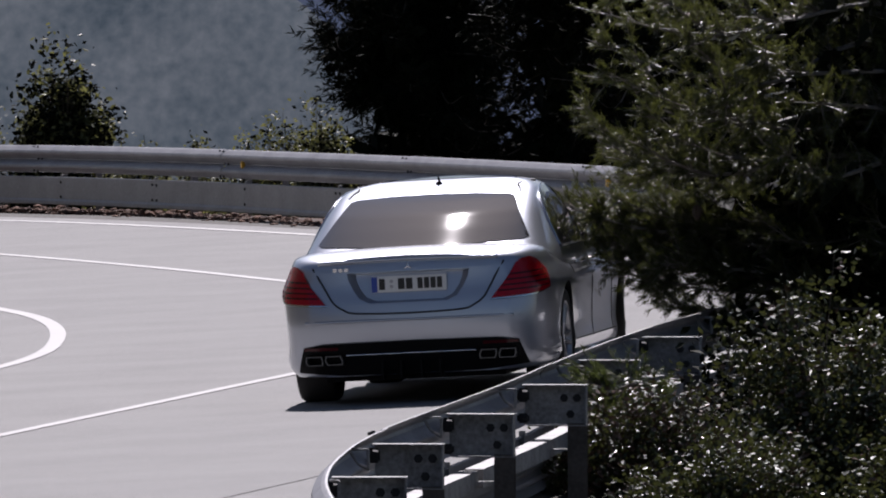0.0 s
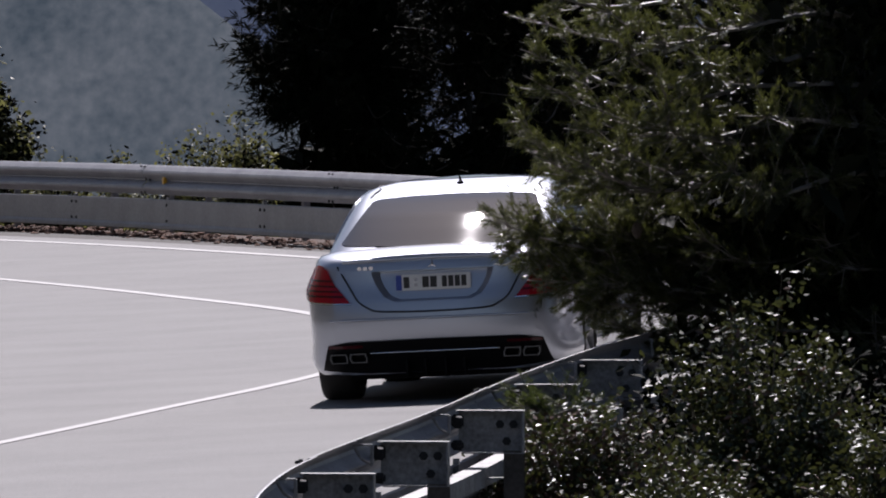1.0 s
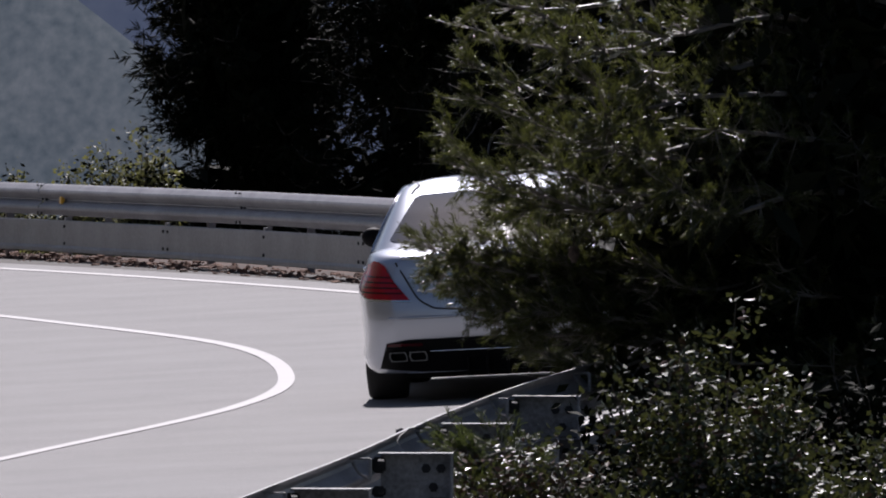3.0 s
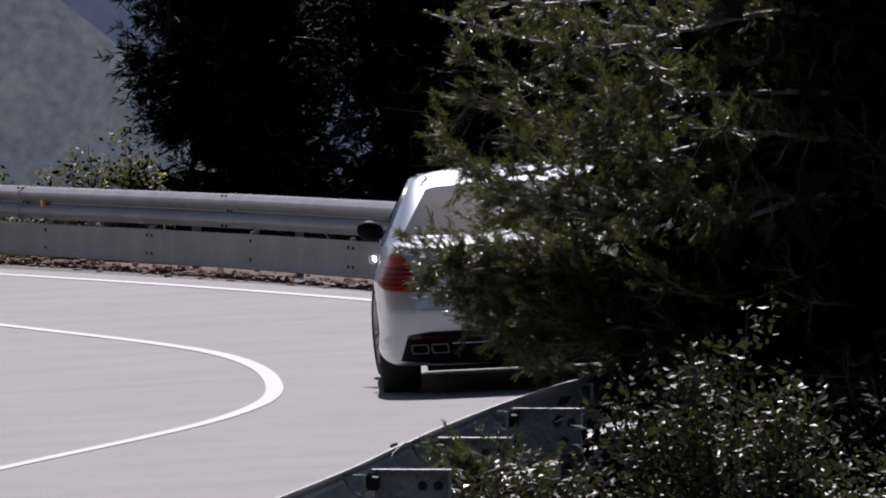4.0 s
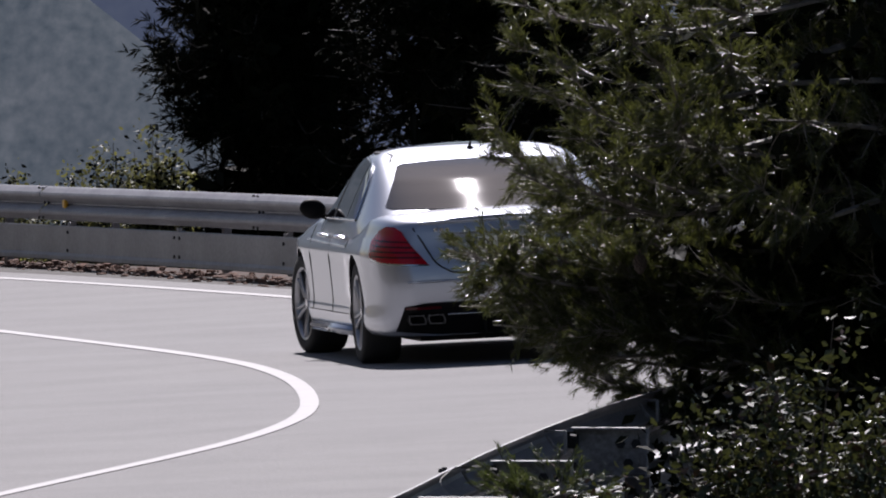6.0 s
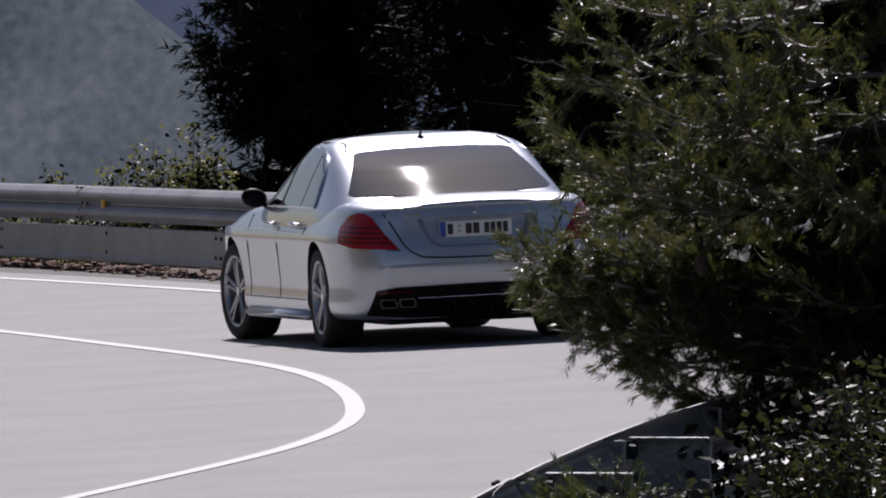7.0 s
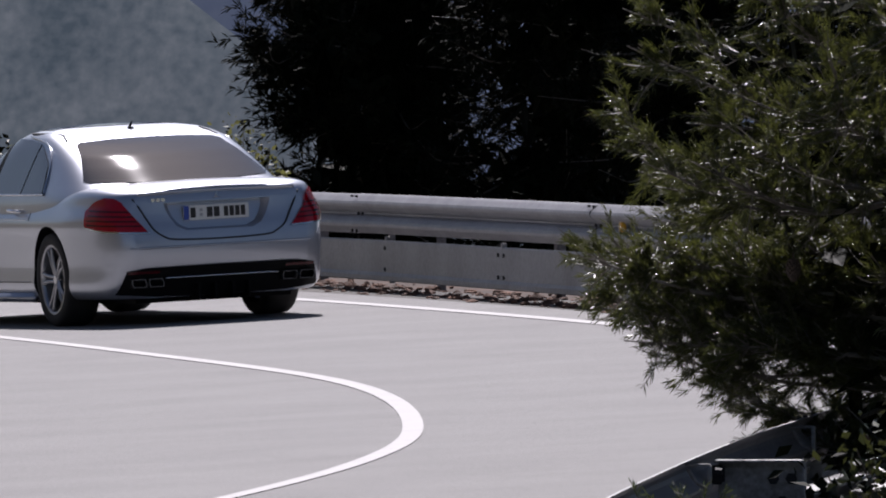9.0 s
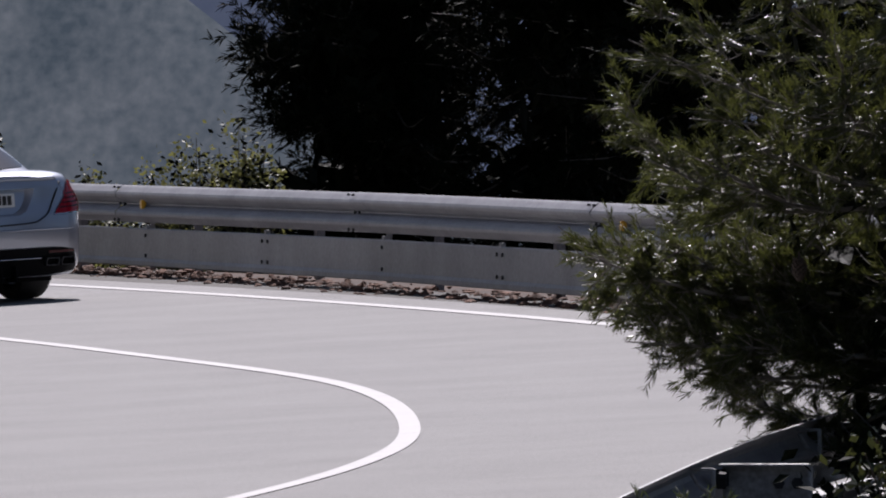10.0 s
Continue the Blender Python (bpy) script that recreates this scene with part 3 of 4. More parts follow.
def build_body(car):
    bm = bmesh.new()
    rows = []
    sect = [spline(half, 3) for half in body_rows()]
    sect = np.stack([spline([q[k] for q in sect], 3) for k in range(len(sect[0]))], 1)
    for half in sect.tolist():
        half = [(max(0.0, x), y, z) for x, y, z in half]
        left = [(-x, y, z) for x, y, z in half[1:-1]]
        rows.append(half + left[::-1])
    v = grid(bm, rows, close=True)
    n = len(rows[0])
    for row, flip in ((v[0], False), (v[-1], True)):
        for k in range(n // 2):
            a, b, c, d = row[k], row[k + 1], row[(n - k - 1) % n], row[(n - k) % n]
            face = [q for i, q in enumerate((a, b, c, d)) if q not in (a, b, c, d)[:i]]
            if len(face) > 2:
                bm.faces.new(face if flip else face[::-1])
    bmesh.ops.recalc_face_normals(bm, faces=bm.faces[:])
    bmesh.ops.triangulate(bm, faces=[f for f in bm.faces if len(f.verts) > 4])
    body = new("body", to_mesh("body", bm, [PAINT, BLACK], True))
    cut = bmesh.new()
    for y in (0, WHEELBASE):
        for s in (-1, 1):
            made = bmesh.ops.create_cone(cut, cap_ends=True, segments=48, radius1=0.398, radius2=0.398, depth=0.5,
                                         matrix=pose(s * 0.86, y, TYRE_R + 0.005, 0, 90, 0))
    ring = [(-0.43, 0.905), (0.43, 0.905), (0.425, 0.86), (0.395, 0.79), (0.345, 0.725), (0.27, 0.69), (-0.27, 0.69), (-0.345, 0.725), (-0.395, 0.79), (-0.425, 0.86)]
    v = grid(cut, [[(x * k, y + (z - 0.69) * 0.2, 0.80 + (z - 0.80) * k) for x, z in ring] for y, k in ((-1.40, 1.45), (-1.105, 0.86))], close=True, slot=1)
    cut.faces.new(v[0][::-1]).material_index = 1
    cut.faces.new(v[1]).material_index = 1
    bmesh.ops.recalc_face_normals(cut, faces=cut.faces[:])
    cutter = new("cutter", to_mesh("cutter", cut, [BLACK, PAINT]))
    mod = body.modifiers.new("arches", "BOOLEAN")
    mod.operation, mod.object, mod.solver, mod.material_mode = "DIFFERENCE", cutter, "EXACT", "TRANSFER"
    made = bpy.data.meshes.new_from_object(body.evaluated_get(bpy.context.evaluated_depsgraph_get()))
    body.modifiers.clear()
    body.data = made
    bpy.data.objects.remove(cutter)
    made.set_sharp_from_angle(angle=radians(38))
    body.parent = car
    SHELL.append(body)
    bpy.context.view_layer.update()
    return body


def patch(name, bottom, top, place, mat, parent, label="", nx=24, nz=10, bm=None):
    """A curved pane or panel between two edge lines in the plane of its side, laid on the car's shape by place(a, z)."""
    own = bm is None
    bm = bm or bmesh.new()
    lo, hi = np.array(bottom, float), np.array(top, float)
    s = np.linspace(0, 1, nx)
    ends = lambda p: np.stack([np.interp(s, np.linspace(0, 1, len(p)), p[:, k]) for k in (0, 1)], 1)
    lo, hi = ends(lo), ends(hi)
    rows = []
    for j in range(nz):
        t = j / (nz - 1)
        rows.append([place(*(lo[i] * (1 - t) + hi[i] * t)) for i in range(nx)])
    grid(bm, rows)
    return part(name, bm, mat, parent, label, smooth=True) if own else None


SHELL = []


def tail_y(x, z):
    """How far back the tail reaches at a point of the rear view."""
    hit, place, _, _ = SHELL[0].ray_cast((x, -3, z), (0, 1, 0))
    return place.y if hit and place.y < 0 else -1.0


def corner(s, turn, z, off):
    """A point of the tail's rounded corner, seen along a way that turns from the tail to the flank."""
    a = radians(turn)
    way = Vector((math.sin(a), -math.cos(a), 0))
    hit, place, _, _ = SHELL[0].ray_cast(Vector((0.45, -0.55, z)) + way * 2, -way)
    place = place + way * off
    return (s * place.x, place.y, z)


def flank_x(y, z):
    """How far out the flank reaches at a point of the side view."""
    hit, place, _, _ = SHELL[0].ray_cast((3, y, z), (-1, 0, 0))
    return place.x if hit and place.x > 0.6 else 0.94


def tube(name, points, r, mat, parent, label="", sides=6):
    bm = bmesh.new()
    limb(bm, points, r, r, sides)
    return part(name, bm, mat, parent, label, smooth=True)


def build_wheel(car, side, y):
    wheel = new("wheel")
    wheel.parent = car
    tagged(wheel, "black tyre on a grey alloy ten-spoke wheel")
    bm = bmesh.new()
    prof = [(0.262, -0.125), (0.30, -0.138), (0.338, -0.132), (0.352, -0.112), (0.355, -0.06), (0.355, 0.06), (0.352, 0.112), (0.338, 0.132), (0.30, 0.138), (0.262, 0.125)]
    n = 48
    grid(bm, [[(x, r * math.cos(2 * math.pi * i / n), r * math.sin(2 * math.pi * i / n)) for r, x in prof] for i in range(n + 1)])
    part("tyre", bm, RUBBER, wheel, smooth=True)
    bm = bmesh.new()
    prof = [(0.262, 0.128), (0.250, 0.128), (0.243, 0.118), (0.236, 0.09), (0.232, -0.10)]
    grid(bm, [[(side * x, r * math.cos(2 * math.pi * i / n), r * math.sin(2 * math.pi * i / n)) for r, x in prof] for i in range(n + 1)])
    rod(bm, (side * 0.06, 0, 0), (side * 0.10, 0, 0), 0.062, 0.05, 20)
    for k in range(5):
        for off in (-0.16, 0.16):
            a = 2 * math.pi * k / 5
            p = [(side * 0.09, 0.04 * math.cos(a + off * 2.5), 0.04 * math.sin(a + off * 2.5)), (side * 0.105, 0.14 * math.cos(a + off * 0.9), 0.14 * math.sin(a + off * 0.9)),
                 (side * 0.115, 0.245 * math.cos(a + off), 0.245 * math.sin(a + off))]
            limb(bm, p, 0.017, 0.014, 5)
    part("rim", bm, ALLOY, wheel, smooth=True)
    bm = bmesh.new()
    rod(bm, (side * 0.01, 0, 0), (side * 0.04, 0, 0), 0.185, sides=32)
    part("brake_disc", bm, DISC, wheel)
    bm = bmesh.new()
    rod(bm, (side * 0.098, 0, 0), (side * 0.108, 0, 0), 0.032, sides=16)
    part("hub_cap", bm, CHROME, wheel)
    return wheel


def build_car():
    car = thing("car", pose(0, 0, 0), "silver four-door saloon with tinted windows and dark lower bumper", "car")
    build_body(car)
    # cabin shell
    bm = bmesh.new()
    zs = [0.85, 0.90] + list(np.linspace(0.95, 1.40, 12)) + [1.415, 1.425, 1.44, 1.455, 1.466, 1.475, 1.482, 1.488]
    rows = []
    for z in zs:
        r, f, w = house(z)
        c, l = (r + f) / 2, (f - r) / 2
        row = []
        for i in range(96):
            a = 2 * math.pi * i / 96
            ca, sa = math.cos(a), math.sin(a)
            x, y = w * math.copysign(abs(ca) ** (2 / POWER), ca), c + l * math.copysign(abs(sa) ** (2 / POWER), sa)
            row.append((x, min(c, r + rear_bow(x, y - r)) if sa < 0 else y, z))
        rows.append(row)
    v = grid(bm, rows, close=True)
    bm.faces.new(v[-1])
    part("roof", bm, PAINT, car, smooth=True)
    rear = lambda x, z: (x, house_y(x, z) - 0.006, z + 0.003)
    patch("rear_window", [(-0.735, 1.080), (-0.70, 1.066), (-0.4, 1.056), (0, 1.050), (0.4, 1.056), (0.70, 1.066), (0.735, 1.080)],
          [(-0.575, 1.350), (-0.53, 1.366), (-0.3, 1.380), (0, 1.385), (0.3, 1.380), (0.53, 1.366), (0.575, 1.350)], rear, GLASS, car, "dark tinted rear window", 40, 16)
    patch("windscreen", [(-0.74, 1.03), (0, 1.0), (0.74, 1.03)], [(-0.55, 1.385), (0, 1.40), (0.55, 1.385)],
          lambda x, z: (x, house_y(x, z, True) + 0.006, z + 0.003), GLASS, car, "dark windscreen", 30, 12)
    for s in (-1, 1):
        flank = lambda y, z, s=s: (s * (house_x(y, z) + 0.006), y, z)
        patch("quarter_window", [(0.26, 1.005), (0.72, 1.0)], [(0.36, 1.22), (0.66, 1.365)], flank, GLASS, car, "", 12, 12)
        patch("side_window", [(0.745, 1.0), (1.38, 0.998)], [(0.69, 1.372), (1.0, 1.403), (1.34, 1.410)], flank, GLASS, car, "", 16, 12)
        patch("side_window", [(1.47, 0.998), (2.50, 0.995)], [(1.42, 1.409), (1.66, 1.382), (1.86, 1.315), (2.16, 1.18), (2.44, 1.02)], flank, GLASS, car, "", 20, 12)
        patch("pillar_trim", [(1.39, 0.998), (1.46, 0.998)], [(1.35, 1.410), (1.41, 1.409)], lambda y, z, s=s: (s * (house_x(y, z) + 0.008), y, z), BLACK, car, "", 3, 10)
        pts = [(0.22, 1.0), (0.30, 1.19), (0.48, 1.335), (0.72, 1.392), (1.05, 1.420), (1.42, 1.423), (1.70, 1.386), (1.92, 1.305), (2.20, 1.175), (2.50, 1.0)]
        tube("window_trim", [(s * (house_x(y, z) + 0.006), y, z) for y, z in pts], 0.008, CHROME, car, "bright trim round the side windows")
        tube("belt_trim", [(s * (house_x(y, 0.993) + 0.007), y, 0.993) for y in np.linspace(0.22, 2.52, 10)], 0.007, CHROME, car)
        # door gaps, laid over the flank
        for y in (0.44, 1.42, 2.52):
            low = 0.80 if y == 0.44 else 0.33
            tube("door_gap", [(s * (flank_x(y, z) + 0.001), y, z) for z in np.linspace(0.93, low, 7)], 0.003, GAP, car)
        tube("sill_gap", [(s * (flank_x(y, 0.335) + 0.001), y, 0.335) for y in (0.45, 1.0, 1.6, 2.2, 2.7)], 0.004, GAP, car)
        tube("shoulder_crease", [(s * (flank_x(y, 0.80 + 0.03 * y / 3) - 0.004), y, 0.80 + 0.03 * y / 3) for y in np.linspace(0.5, 2.7, 8)], 0.008, PAINT, car)
        bm = bmesh.new()
        box(bm, min(s * 0.88, s * 0.945), max(s * 0.88, s * 0.945), 0.44, 2.72, 0.185, 0.25, bevel=0.02)
        part("side_skirt", bm, PAINT, car, "", True)
        for y in (0.66, 1.62):
            handle = tube("door_handle", [(s * 0.925, y, 0.865), (s * 0.962, y + 0.03, 0.872), (s * 0.962, y + 0.17, 0.878), (s * 0.925, y + 0.21, 0.88)], 0.013, CHROME, car, "chrome door handle")
        # mirror
        bm = bmesh.new()
        bmesh.ops.create_uvsphere(bm, u_segments=20, v_segments=12, radius=1)
        for q in bm.verts:
            q.co = Vector((s * 0.955 + q.co.x * 0.095, 2.10 + q.co.y * (0.05 if q.co.y < 0 else 0.11), 1.05 + q.co.z * 0.072 + q.co.x * s * 0.010))
        part("mirror", bm, BLACK, car, "black door mirror", True)
        tube("mirror_arm", [(s * 0.86, 2.14, 0.99), (s * 0.92, 2.13, 1.02)], 0.022, BLACK, car)
        # tail lamp
        wrap = lambda turn, z, s=s, off=0.010: corner(s, turn, z, off)
        patch("tail_lamp", [(11, 0.694), (24, 0.700), (40, 0.712), (56, 0.728), (66, 0.752)], [(29, 0.925), (35, 0.955), (44, 0.962), (56, 0.935), (69, 0.868)], wrap, RED_LENS, car, "red tail lamp with dark lower bands", 30, 14)
        for k, zz in enumerate((0.735, 0.770, 0.806, 0.843)):
            patch("lamp_band", [(15 + k * 2.6, zz), (62, zz + 0.022)], [(15.6 + k * 2.6, zz + 0.012), (62, zz + 0.034)], lambda t, z, s=s: corner(s, t, z, 0.014), RED_DARK, car, "", 16, 3)
        patch("lamp_edge", [(10, 0.684), (24, 0.690), (40, 0.702), (66, 0.742)], [(11, 0.693), (24, 0.699), (40, 0.711), (66, 0.751)], lambda t, z, s=s: corner(s, t, z, 0.012), CHROME, car, "", 16, 3)
        # twin exhaust tips
        for x in (0.53, 0.665):
            bm = bmesh.new()
            ring = [(0.060, 0.034), (0.064, 0.0), (0.050, -0.030), (-0.056, -0.030), (-0.060, 0.0), (-0.046, 0.034)]
            outer = [(s * (x + a), b + 0.312) for a, b in ring]
            inner = [(s * (x + a * 0.86), b * 0.80 + 0.312) for a, b in ring]
            y0 = tail_y(x, 0.34) - 0.045
            v = grid(bm, [[(a, y0 + 0.10, b) for a, b in outer], [(a, y0, b) for a, b in outer], [(a, y0, b) for a, b in inner], [(a, y0 + 0.12, b) for a, b in inner]], close=True)
            part("exhaust_tip", bm, CHROME_DARK, car, "dark chrome exhaust tip")
            bm = bmesh.new()
            grid(bm, [[(a, y0 + 0.06, b) for a, b in inner[:3]], [(a, y0 + 0.06, b) for a, b in inner[:2:-1]]])
            part("exhaust_bore", bm, BLACK, car)
        # red bumper reflector
        patch("bumper_reflector", [(0.50, 0.382), (0.74, 0.384)], [(0.50, 0.402), (0.74, 0.404)], lambda x, z, s=s: (s * x, tail_y(x, z) - 0.022, z), RED_DARK, car, "", 10, 3)
    # black lower bumper with diffuser
    rear_at = lambda off: (lambda x, z: (x, tail_y(x, z) - off, z))
    patch("diffuser", [(-0.80, 0.235), (-0.5, 0.205), (0, 0.20), (0.5, 0.205), (0.80, 0.235)], [(-0.745, 0.405), (-0.6, 0.425), (0, 0.43), (0.6, 0.425), (0.745, 0.405)], rear_at(0.012), BLACK, car, "black lower bumper insert", 30, 8)
    tube("diffuser_trim", [(x, tail_y(x, 0.345) - 0.022, 0.345) for x in np.linspace(-0.45, 0.45, 9)], 0.006, CHROME, car, "thin bright strip")
    for x in (-0.20, -0.07, 0.07, 0.20):
        bm = bmesh.new()
        box(bm, x - 0.008, x + 0.008, -1.21, -1.0, 0.17, 0.29)
        part("diffuser_fin", bm, BLACK, car)
    bm = bmesh.new()
    box(bm, -0.62, 0.62, -0.95, 3.6, 0.16, 0.22)
    part("underbody", bm, BLACK, car)
    bm = bmesh.new()
    rod(bm, (-0.7, 0, 0.33), (0.7, 0, 0.33), 0.05)
    box(bm, -0.35, 0.35, -1.0, -0.55, 0.16, 0.26, bevel=0.03)
    part("rear_axle", bm, BLACK, car)
    # boot lid: gap, plate recess, plate, marks
    lid = [(-0.66, 0.945), (-0.61, 0.86), (-0.56, 0.77), (-0.515, 0.70), (-0.45, 0.655), (-0.36, 0.628), (0, 0.618)]
    lid = lid + [(-x, z) for x, z in lid[-2::-1]]
    tube("boot_gap", [(x, tail_y(x, z) - 0.003, z) for x, z in lid], 0.007, GAP, car, "dark gap round the boot lid")
    tube("boot_lip", [(x, tail_y(x, 0.968) - 0.002, 0.975 + 0.012 * (1 - (x / 0.62) ** 2)) for x in np.linspace(-0.62, 0.62, 13)], 0.016, PAINT, car)
    py = tail_y(0, 0.82) - 0.030
    bm = bmesh.new()
    box(bm, -0.26, 0.26, py, py + 0.02, 0.762, 0.872, bevel=0.004)
    plate = part("number_plate", bm, PLATE, car, "white number plate with a blue band")
    bm = bmesh.new()
    box(bm, -0.258, -0.218, py - 0.003, py + 0.01, 0.765, 0.869)
    part("blue_band", bm, PLATE_BLUE, plate)
    for x0, x1 in ((-0.205, -0.165), (-0.075, -0.03), (-0.02, 0.025), (0.06, 0.095), (0.105, 0.14), (0.15, 0.185), (0.195, 0.23)):
        bm = bmesh.new()
        box(bm, x0, x1, py - 0.003, py + 0.01, 0.780, 0.855)
        part("bar", bm, INK, plate)
    for z in (0.80, 0.835):
        bm = bmesh.new()
        rod(bm, (-0.12, py - 0.003, z), (-0.12, py + 0.01, z), 0.013, sides=12)
        part("seal", bm, ALLOY, plate)
    for x in (-0.505, -0.465, -0.425):
        bm = bmesh.new()
        yy = tail_y(x, 0.935) - 0.004
        box(bm, x - 0.014, x + 0.014, yy - 0.004, yy + 0.01, 0.915, 0.938)
        part("badge_bar", bm, CHROME, car)
    bm = bmesh.new()
    for k in range(3):
        a = math.pi / 2 + 2 * math.pi * k / 3
        yy = tail_y(0, 0.94) - 0.006
        rod(bm, (0, yy, 0.935), (0.034 * math.cos(a), yy, 0.935 + 0.034 * math.sin(a)), 0.006, 0.002, 6)
    part("emblem", bm, CHROME, car, "small chrome emblem")
    tube("bumper_crease", [(x, tail_y(x, 0.575) - 0.004, 0.575) for x in np.linspace(-0.72, 0.72, 13)], 0.010, PAINT, car)
    # dark glass panel of the roof
    def roof_z(x, y):
        low, high = 1.2, 1.488
        for _ in range(24):
            mid = (low + high) / 2
            low, high = (mid, high) if house(mid)[0] < y < house(mid)[1] and house_x(y, mid) >= abs(x) and y > house_y(x, mid) else (low, mid)
        return low
    patch("glass_roof", [(-0.50, 0.98), (0, 0.96), (0.50, 0.98)], [(-0.50, 1.62), (0, 1.64), (0.50, 1.62)], lambda x, y: (x, y, roof_z(x, y) + 0.004), GLASS, car, "dark glass roof panel", 24, 12)
    # roof aerial
    bm = bmesh.new()
    rod(bm, (0, 0.66, 1.43), (0, 0.66, 1.462), 0.035, 0.018, 10)
    limb(bm, [(0, 0.71, 1.45), (0, 0.66, 1.478), (0, 0.63, 1.503)], 0.012, 0.005, 8)
    part("aerial", bm, BLACK, car, "dark roof aerial")
    for s in (-1, 1):
        tube("roof_seam", [(s * x, house_y(x, z), z + 0.002) for x, z in ((0.60, 1.375), (0.585, 1.40), (0.56, 1.425))] + [(s * (house_x(y, 1.437) - 0.004), y, 1.439) for y in (0.95, 1.15, 1.35)], 0.008, GAP, car)
    for s in (-1, 1):
        bm = bmesh.new()
        bmesh.ops.create_uvsphere(bm, u_segments=16, v_segments=8, radius=0.13, matrix=pose(s * 0.72, 3.86, 0.66))
        part("headlamp", bm, CHROME, car, "clear headlamp", True)
    wheels = [(build_wheel(car, s, y), s, y) for y in (0, WHEELBASE) for s in (-1, 1)]
    return car, wheels


# ---- the place ----
build_ground()
build_hill("mountain_near", 2000, 420, lambda x: -14 - 0.78 * (x + 52) if x < 10 else -62 - 0.2 * (x - 10), HILL_NEAR_HAZE, "scrub-covered mountain flank with haze put into its colour", 9, 3.1)
build_hill("mountain_far", 3900, 1200, lambda x: 420 + 0.05 * x, HILL_FAR_HAZE, "distant mountain with blue haze put into its colour", 20, 8.7)
build_guardrail()
build_grit()

# pine beside the near end of the rail, and the wood behind it
TIPS = [(-0.10, 59.3, 1.27), (-0.02, 59.5, 1.12), (0.06, 59.7, 1.22), (0.05, 59.8, 1.00), (0.16, 59.2, 0.86), (0.34, 59.6, 0.78), (0.48, 59.4, 0.70), (0.66, 59.8, 0.63), (0.82, 59.2, 0.58), (0.22, 60.3, 1.18),
        (0.40, 60.0, 1.0), (0.60, 59.0, 0.85), (0.16, 60.6, 2.42), (0.18, 60.2, 2.25), (0.12, 60.9, 2.05), (0.20, 60.4, 1.88), (0.25, 60.0, 1.72), (0.42, 60.3, 1.60), (0.56, 59.8, 1.50),
        (0.2, 61.0, 2.62), (0.18, 60.6, 2.85), (0.5, 59.5, 2.1), (0.6, 59.6, 1.3), (0.8, 59.3, 1.75), (0.95, 59.4, 1.1), (1.1, 59.2, 0.8), (0.75, 59.4, 2.5), (1.1, 59.0, 2.2),
        (1.2, 59.1, 0.55), (1.4, 59.0, 0.9), (0.38, 60.4, 1.35), (0.30, 59.9, 1.15), (1.0, 59.3, 1.45), (1.3, 59.0, 1.2), (1.5, 58.8, 1.7), (1.4, 58.9, 2.4), (1.7, 58.8, 0.7), (1.8, 58.9, 1.4),
        (0.45, 59.8, 1.9), (0.5, 60.1, 2.3), (0.65, 59.6, 2.75), (1.0, 59.2, 1.95), (1.2, 59.3, 2.75), (1.6, 58.9, 2.0),
        (0.16, 59.4, 1.29), (0.31, 59.3, 1.35), (0.47, 59.5, 1.73), (0.63, 59.4, 1.89), (0.25, 59.3, 1.04), (0.41, 59.4, 0.91), (0.63, 59.3, 0.72), (0.03, 59.5, 1.29), (0.78, 59.3, 1.10),
        (0.94, 59.2, 1.35), (0.78, 59.4, 1.57), (0.38, 59.3, 1.17), (0.53, 59.3, 1.04), (0.56, 59.4, 1.42), (0.7, 59.2, 1.2), (0.9, 59.1, 0.9), (1.15, 59.1, 1.1), (1.1, 59.2, 1.6)]
# the lower boughs reach out on the sunny side
TIPS = [(x, y + (1.2 if z < 1.7 else -0.9), z) for x, y, z in TIPS]
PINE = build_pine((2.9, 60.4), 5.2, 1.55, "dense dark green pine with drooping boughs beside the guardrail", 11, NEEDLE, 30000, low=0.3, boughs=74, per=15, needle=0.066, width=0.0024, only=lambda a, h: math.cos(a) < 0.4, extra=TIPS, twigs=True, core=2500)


def build_cone(tree, x, y, z):
    """A hanging pine cone with proud scales."""
    bm = bmesh.new()
    for k in range(9):
        for i in range(9):
            a = 2 * math.pi * (i + 0.5 * (k % 2)) / 9
            r = 0.026 * math.sin(math.pi * (0.18 + 0.75 * k / 8)) + 0.003
            p = Vector((r * math.cos(a), r * math.sin(a), -0.011 * k))
            rod(bm, p * 0.3 + Vector((0, 0, -0.0077 * k)), p + Vector((0.006 * math.cos(a), 0.006 * math.sin(a), -0.006)), 0.004, 0.009, 5)
    rod(bm, (0, 0, 0.03), (0, 0, -0.09), 0.005, 0.012, 6)
    bmesh.ops.translate(bm, vec=Vector((x, y, z)) - tree.matrix_basis.translation, verts=bm.verts[:])
    part("pine_cone", bm, BROWN, tree, "dark brown closed pine cone")


build_cone(PINE, 0.94, 59.0, 1.27)
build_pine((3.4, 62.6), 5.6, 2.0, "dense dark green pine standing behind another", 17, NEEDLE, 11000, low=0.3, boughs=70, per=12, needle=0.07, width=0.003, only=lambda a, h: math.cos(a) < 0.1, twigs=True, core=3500)
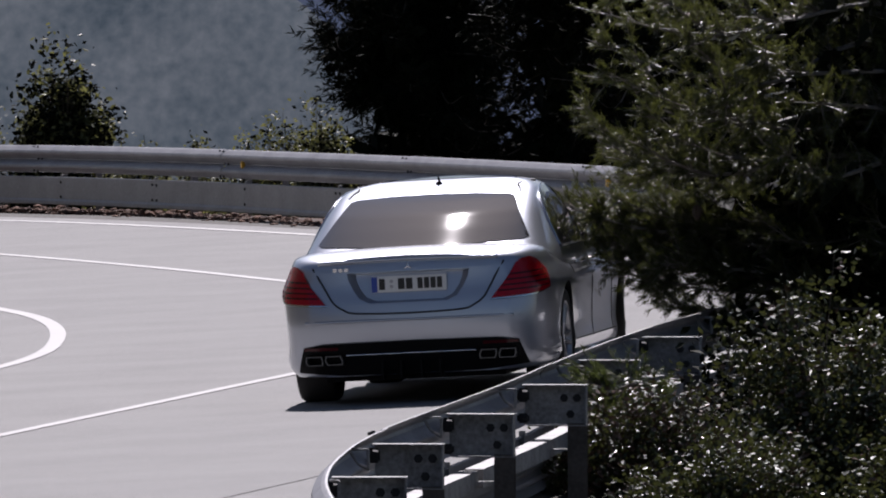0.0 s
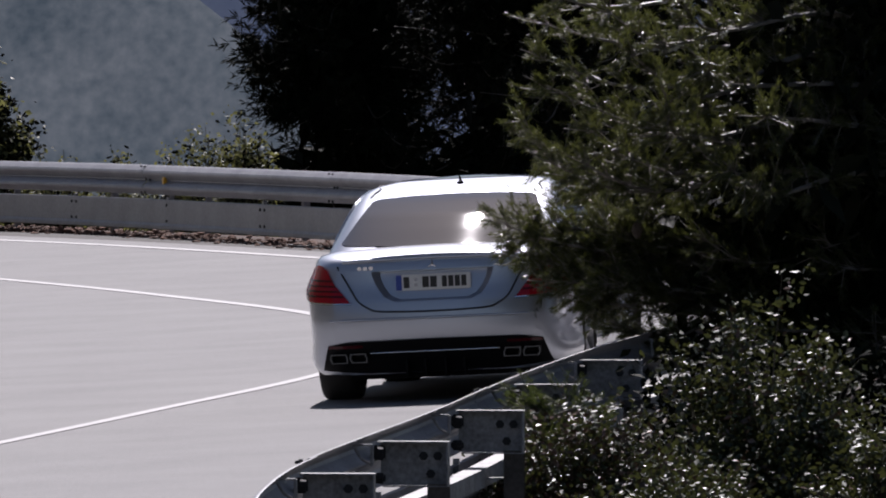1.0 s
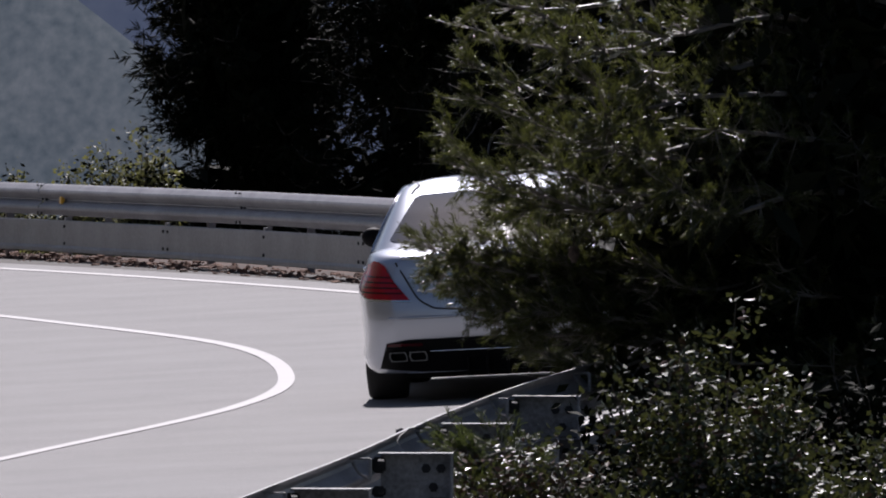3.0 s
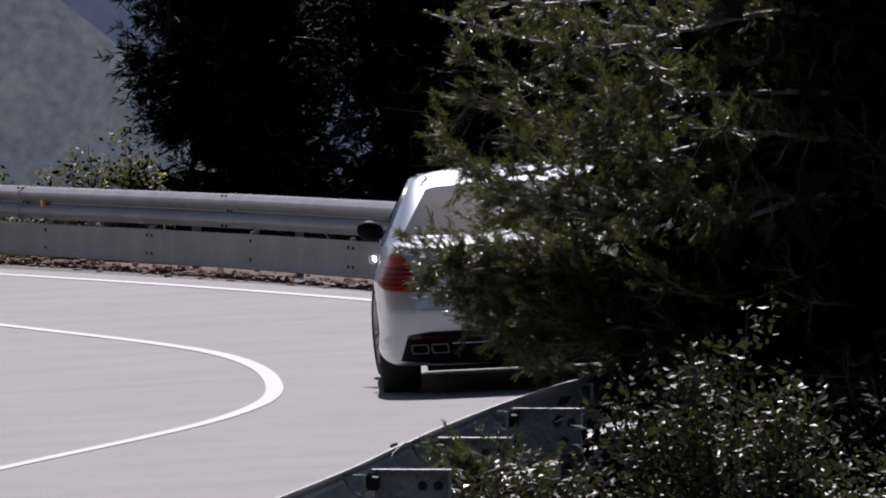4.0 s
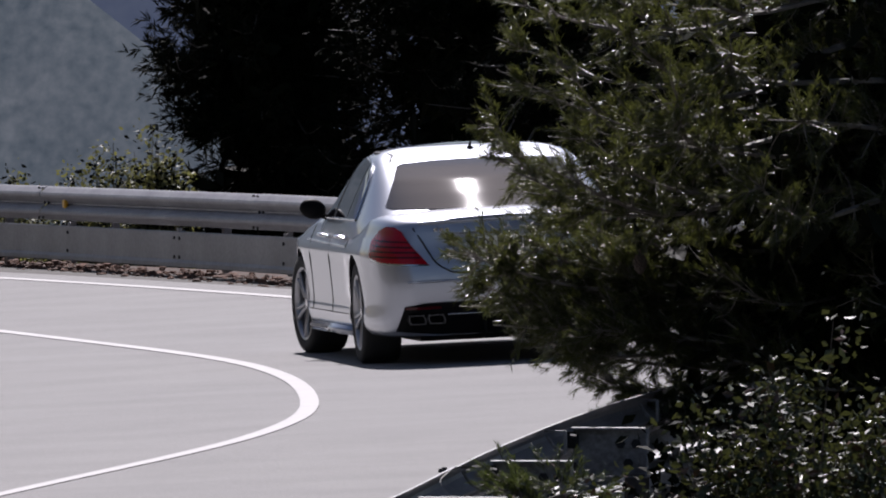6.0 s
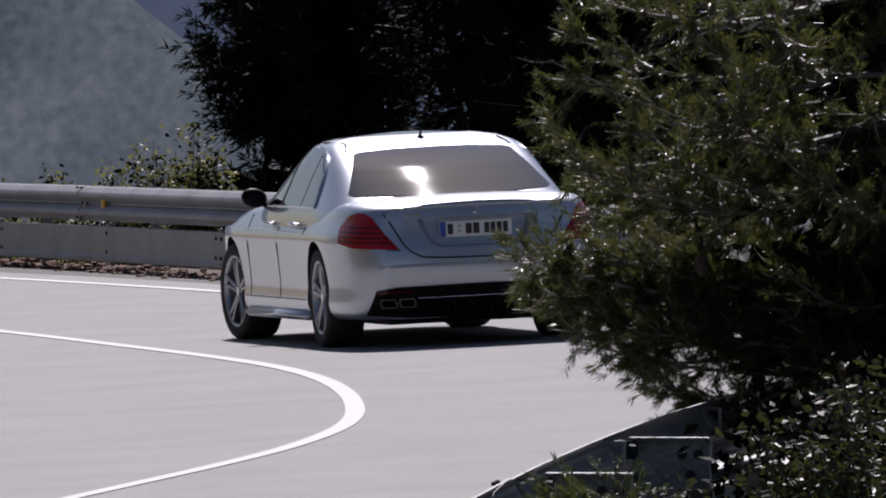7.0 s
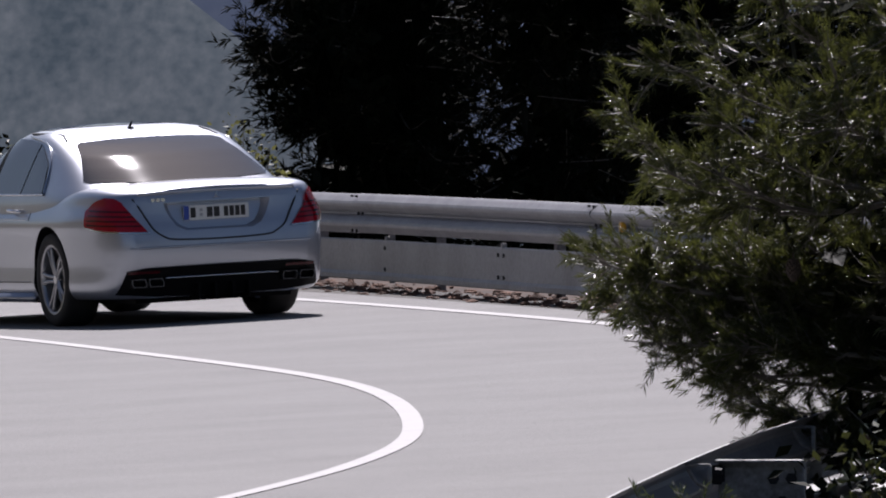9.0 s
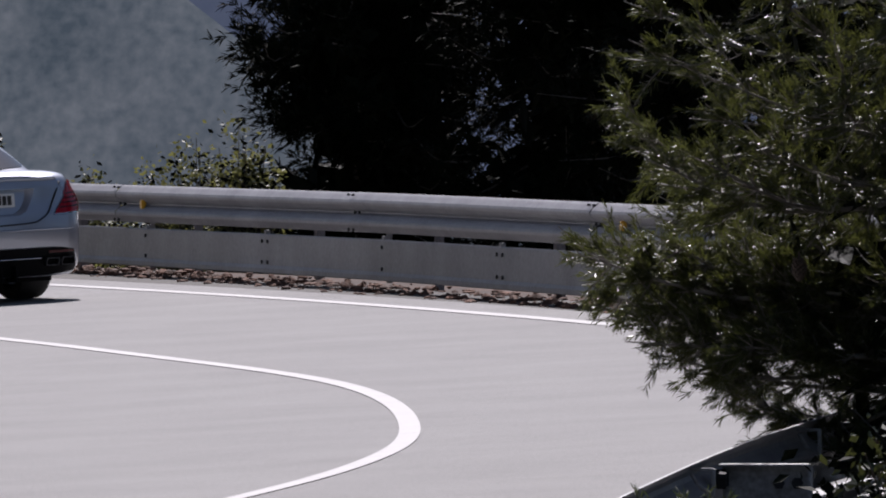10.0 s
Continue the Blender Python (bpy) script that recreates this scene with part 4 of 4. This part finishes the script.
# unseen tall crowns are added here to keep sun off the pine in front
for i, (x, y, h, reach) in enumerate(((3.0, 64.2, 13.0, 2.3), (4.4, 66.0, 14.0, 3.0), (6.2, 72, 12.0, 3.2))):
    # the near-black needles carry deep shade in their colour
    build_pine((x, y), h, reach, "dense pine with deep shade put into its dark colour", 12 + i, NEEDLE_SHADED, 9000, needle=0.14, width=0.011, low=0.15, boughs=130, per=6, core=9000, only=lambda a, h: math.cos(a) > (-0.55 if h > 6 else -0.2))
# wood beyond the far rail
# these crowns get their shade from the near-black needle colour
for i, (x, y, top, reach) in enumerate(((-2.25, 127, 5.0, 1.9), (-0.3, 124, 5.6, 2.0), (1.1, 121, 5.6, 2.1), (2.6, 117, 5.6, 2.2), (4.1, 111, 5.6, 2.2), (0.4, 130, 6.4, 2.4), (5.4, 104, 6.0, 2.3), (-2.2, 131, 4.2, 1.3))):
    z = ground_z(x, y)
    build_pine((x, y), top - z, reach, "tall dark pine behind the guardrail", 20 + i, NEEDLE_SHADED, 9000, needle=0.14, width=0.009, low=0.4, boughs=110, per=6, core=4500)
build_bush((-6.55, 131), (0.86, 0.86, 1.86 - ground_z(-6.55, 131)), "rounded dark green tree behind the guardrail", 41, [(NEEDLE_SHADED, 0.65), (LEAF_LIGHT, 0.35)], 52000, 0.055, 220, spread=0.11, jut=0.92)
for i, (x, y, w, top) in enumerate(((-3.6, 122, 0.6, 1.0), (-4.1, 123, 0.55, 0.72), (-4.7, 125, 0.5, 0.60), (-5.5, 127, 0.6, 0.62), (-3.2, 121, 0.5, 1.25), (-7.85, 134, 0.8, 1.35))):
    build_bush((x, y), (w, w, top - ground_z(x, y)), "light green scrub bush behind the guardrail", 60 + i, [(LEAF_LIGHT, 0.6), (NEEDLE_SHADED, 0.4)], 16000, 0.036, 110, spread=0.08, jut=1.0)
# bushes round the near end of the rail
build_bush((0.62, 50.4), (0.72, 0.6, 0.98), "low bush with small glossy reddish-green leaves", 51, [(LEAF, 0.62), (LEAF_RED, 0.38)], 24000, 0.028, 120, z=-0.6, spread=0.075)
build_bush((1.75, 51.8), (0.85, 0.7, 1.55), "glossy dark green bush in front of the pine", 52, [(LEAF, 0.9), (LEAF_RED, 0.1)], 30000, 0.034, 130, z=-0.6, spread=0.085)
build_bush((1.2, 49.0), (0.9, 0.6, 0.85), "glossy dark green low bush", 53, [(LEAF, 0.88), (LEAF_RED, 0.12)], 22000, 0.030, 110, z=-0.75, spread=0.08)
build_bush((2.75, 50.2), (0.9, 0.7, 1.3), "glossy dark green bush beside the pine", 54, [(LEAF, 0.92), (LEAF_RED, 0.08)], 20000, 0.034, 110, z=-0.8, spread=0.085)
# shade below the pine is put into these two bushes' near-black leaf colour
build_bush((1.5, 55.5), (0.95, 0.9, 1.25), "undergrowth below the pine with shade put into its dark colour", 55, [(NEEDLE_SHADED, 1.0)], 16000, 0.05, 90, z=-0.75, spread=0.1)
build_bush((2.9, 55.5), (1.1, 0.9, 1.7), "undergrowth below the pine with shade put into its dark colour", 56, [(NEEDLE_SHADED, 1.0)], 16000, 0.05, 90, z=-0.85, spread=0.1)
build_pine((0.25, 51.2), 0.80, 0.15, "small bright green pine sapling beside the guardrail", 57, NEEDLE_YOUNG, 1000, low=0.25, boughs=18, per=14, needle=0.055, width=0.0022, twigs=True)


CAR, WHEELS = build_car()


def motions():
    lean = math.degrees(math.atan(BANK))
    times = np.array([r[0] for r in CAR_ROWS])
    path = np.array([r[1:] for r in CAR_ROWS])
    slope = np.gradient(path, times, axis=0)

    def at(t):
        i = int(min(max(np.searchsorted(times, t) - 1, 0), len(times) - 2))
        h = times[i + 1] - times[i]
        s = (t - times[i]) / h
        return ((2 * s ** 3 - 3 * s ** 2 + 1) * path[i] + (s ** 3 - 2 * s ** 2 + s) * h * slope[i]
                + (3 * s ** 2 - 2 * s ** 3) * path[i + 1] + (s ** 3 - s ** 2) * h * slope[i + 1])

    rows, spin, roll, last = [], [], 0.0, None
    for k in range(301):
        t = k / 30
        x, y, turn = at(t)
        rows.append((t, Matrix.Translation((x, y, road_z(x))) @ pose(0, 0, 0, 0, -lean, 0) @ pose(0, 0, 0, 0, 0, turn)))
        if last is not None:
            roll += math.hypot(x - last[0], y - last[1]) / TYRE_R
        last = (x, y)
        spin.append((t, roll))
    walk(CAR, rows[::3])
    for wheel, side, y in WHEELS:
        steer = 7 if y else 0
        walk(wheel, [(t, pose(side * HALF_TRACK, y, TYRE_R, 0, 0, steer) @ pose(0, 0, 0, -math.degrees(a), 0, 0)) for t, a in spin])


motions()
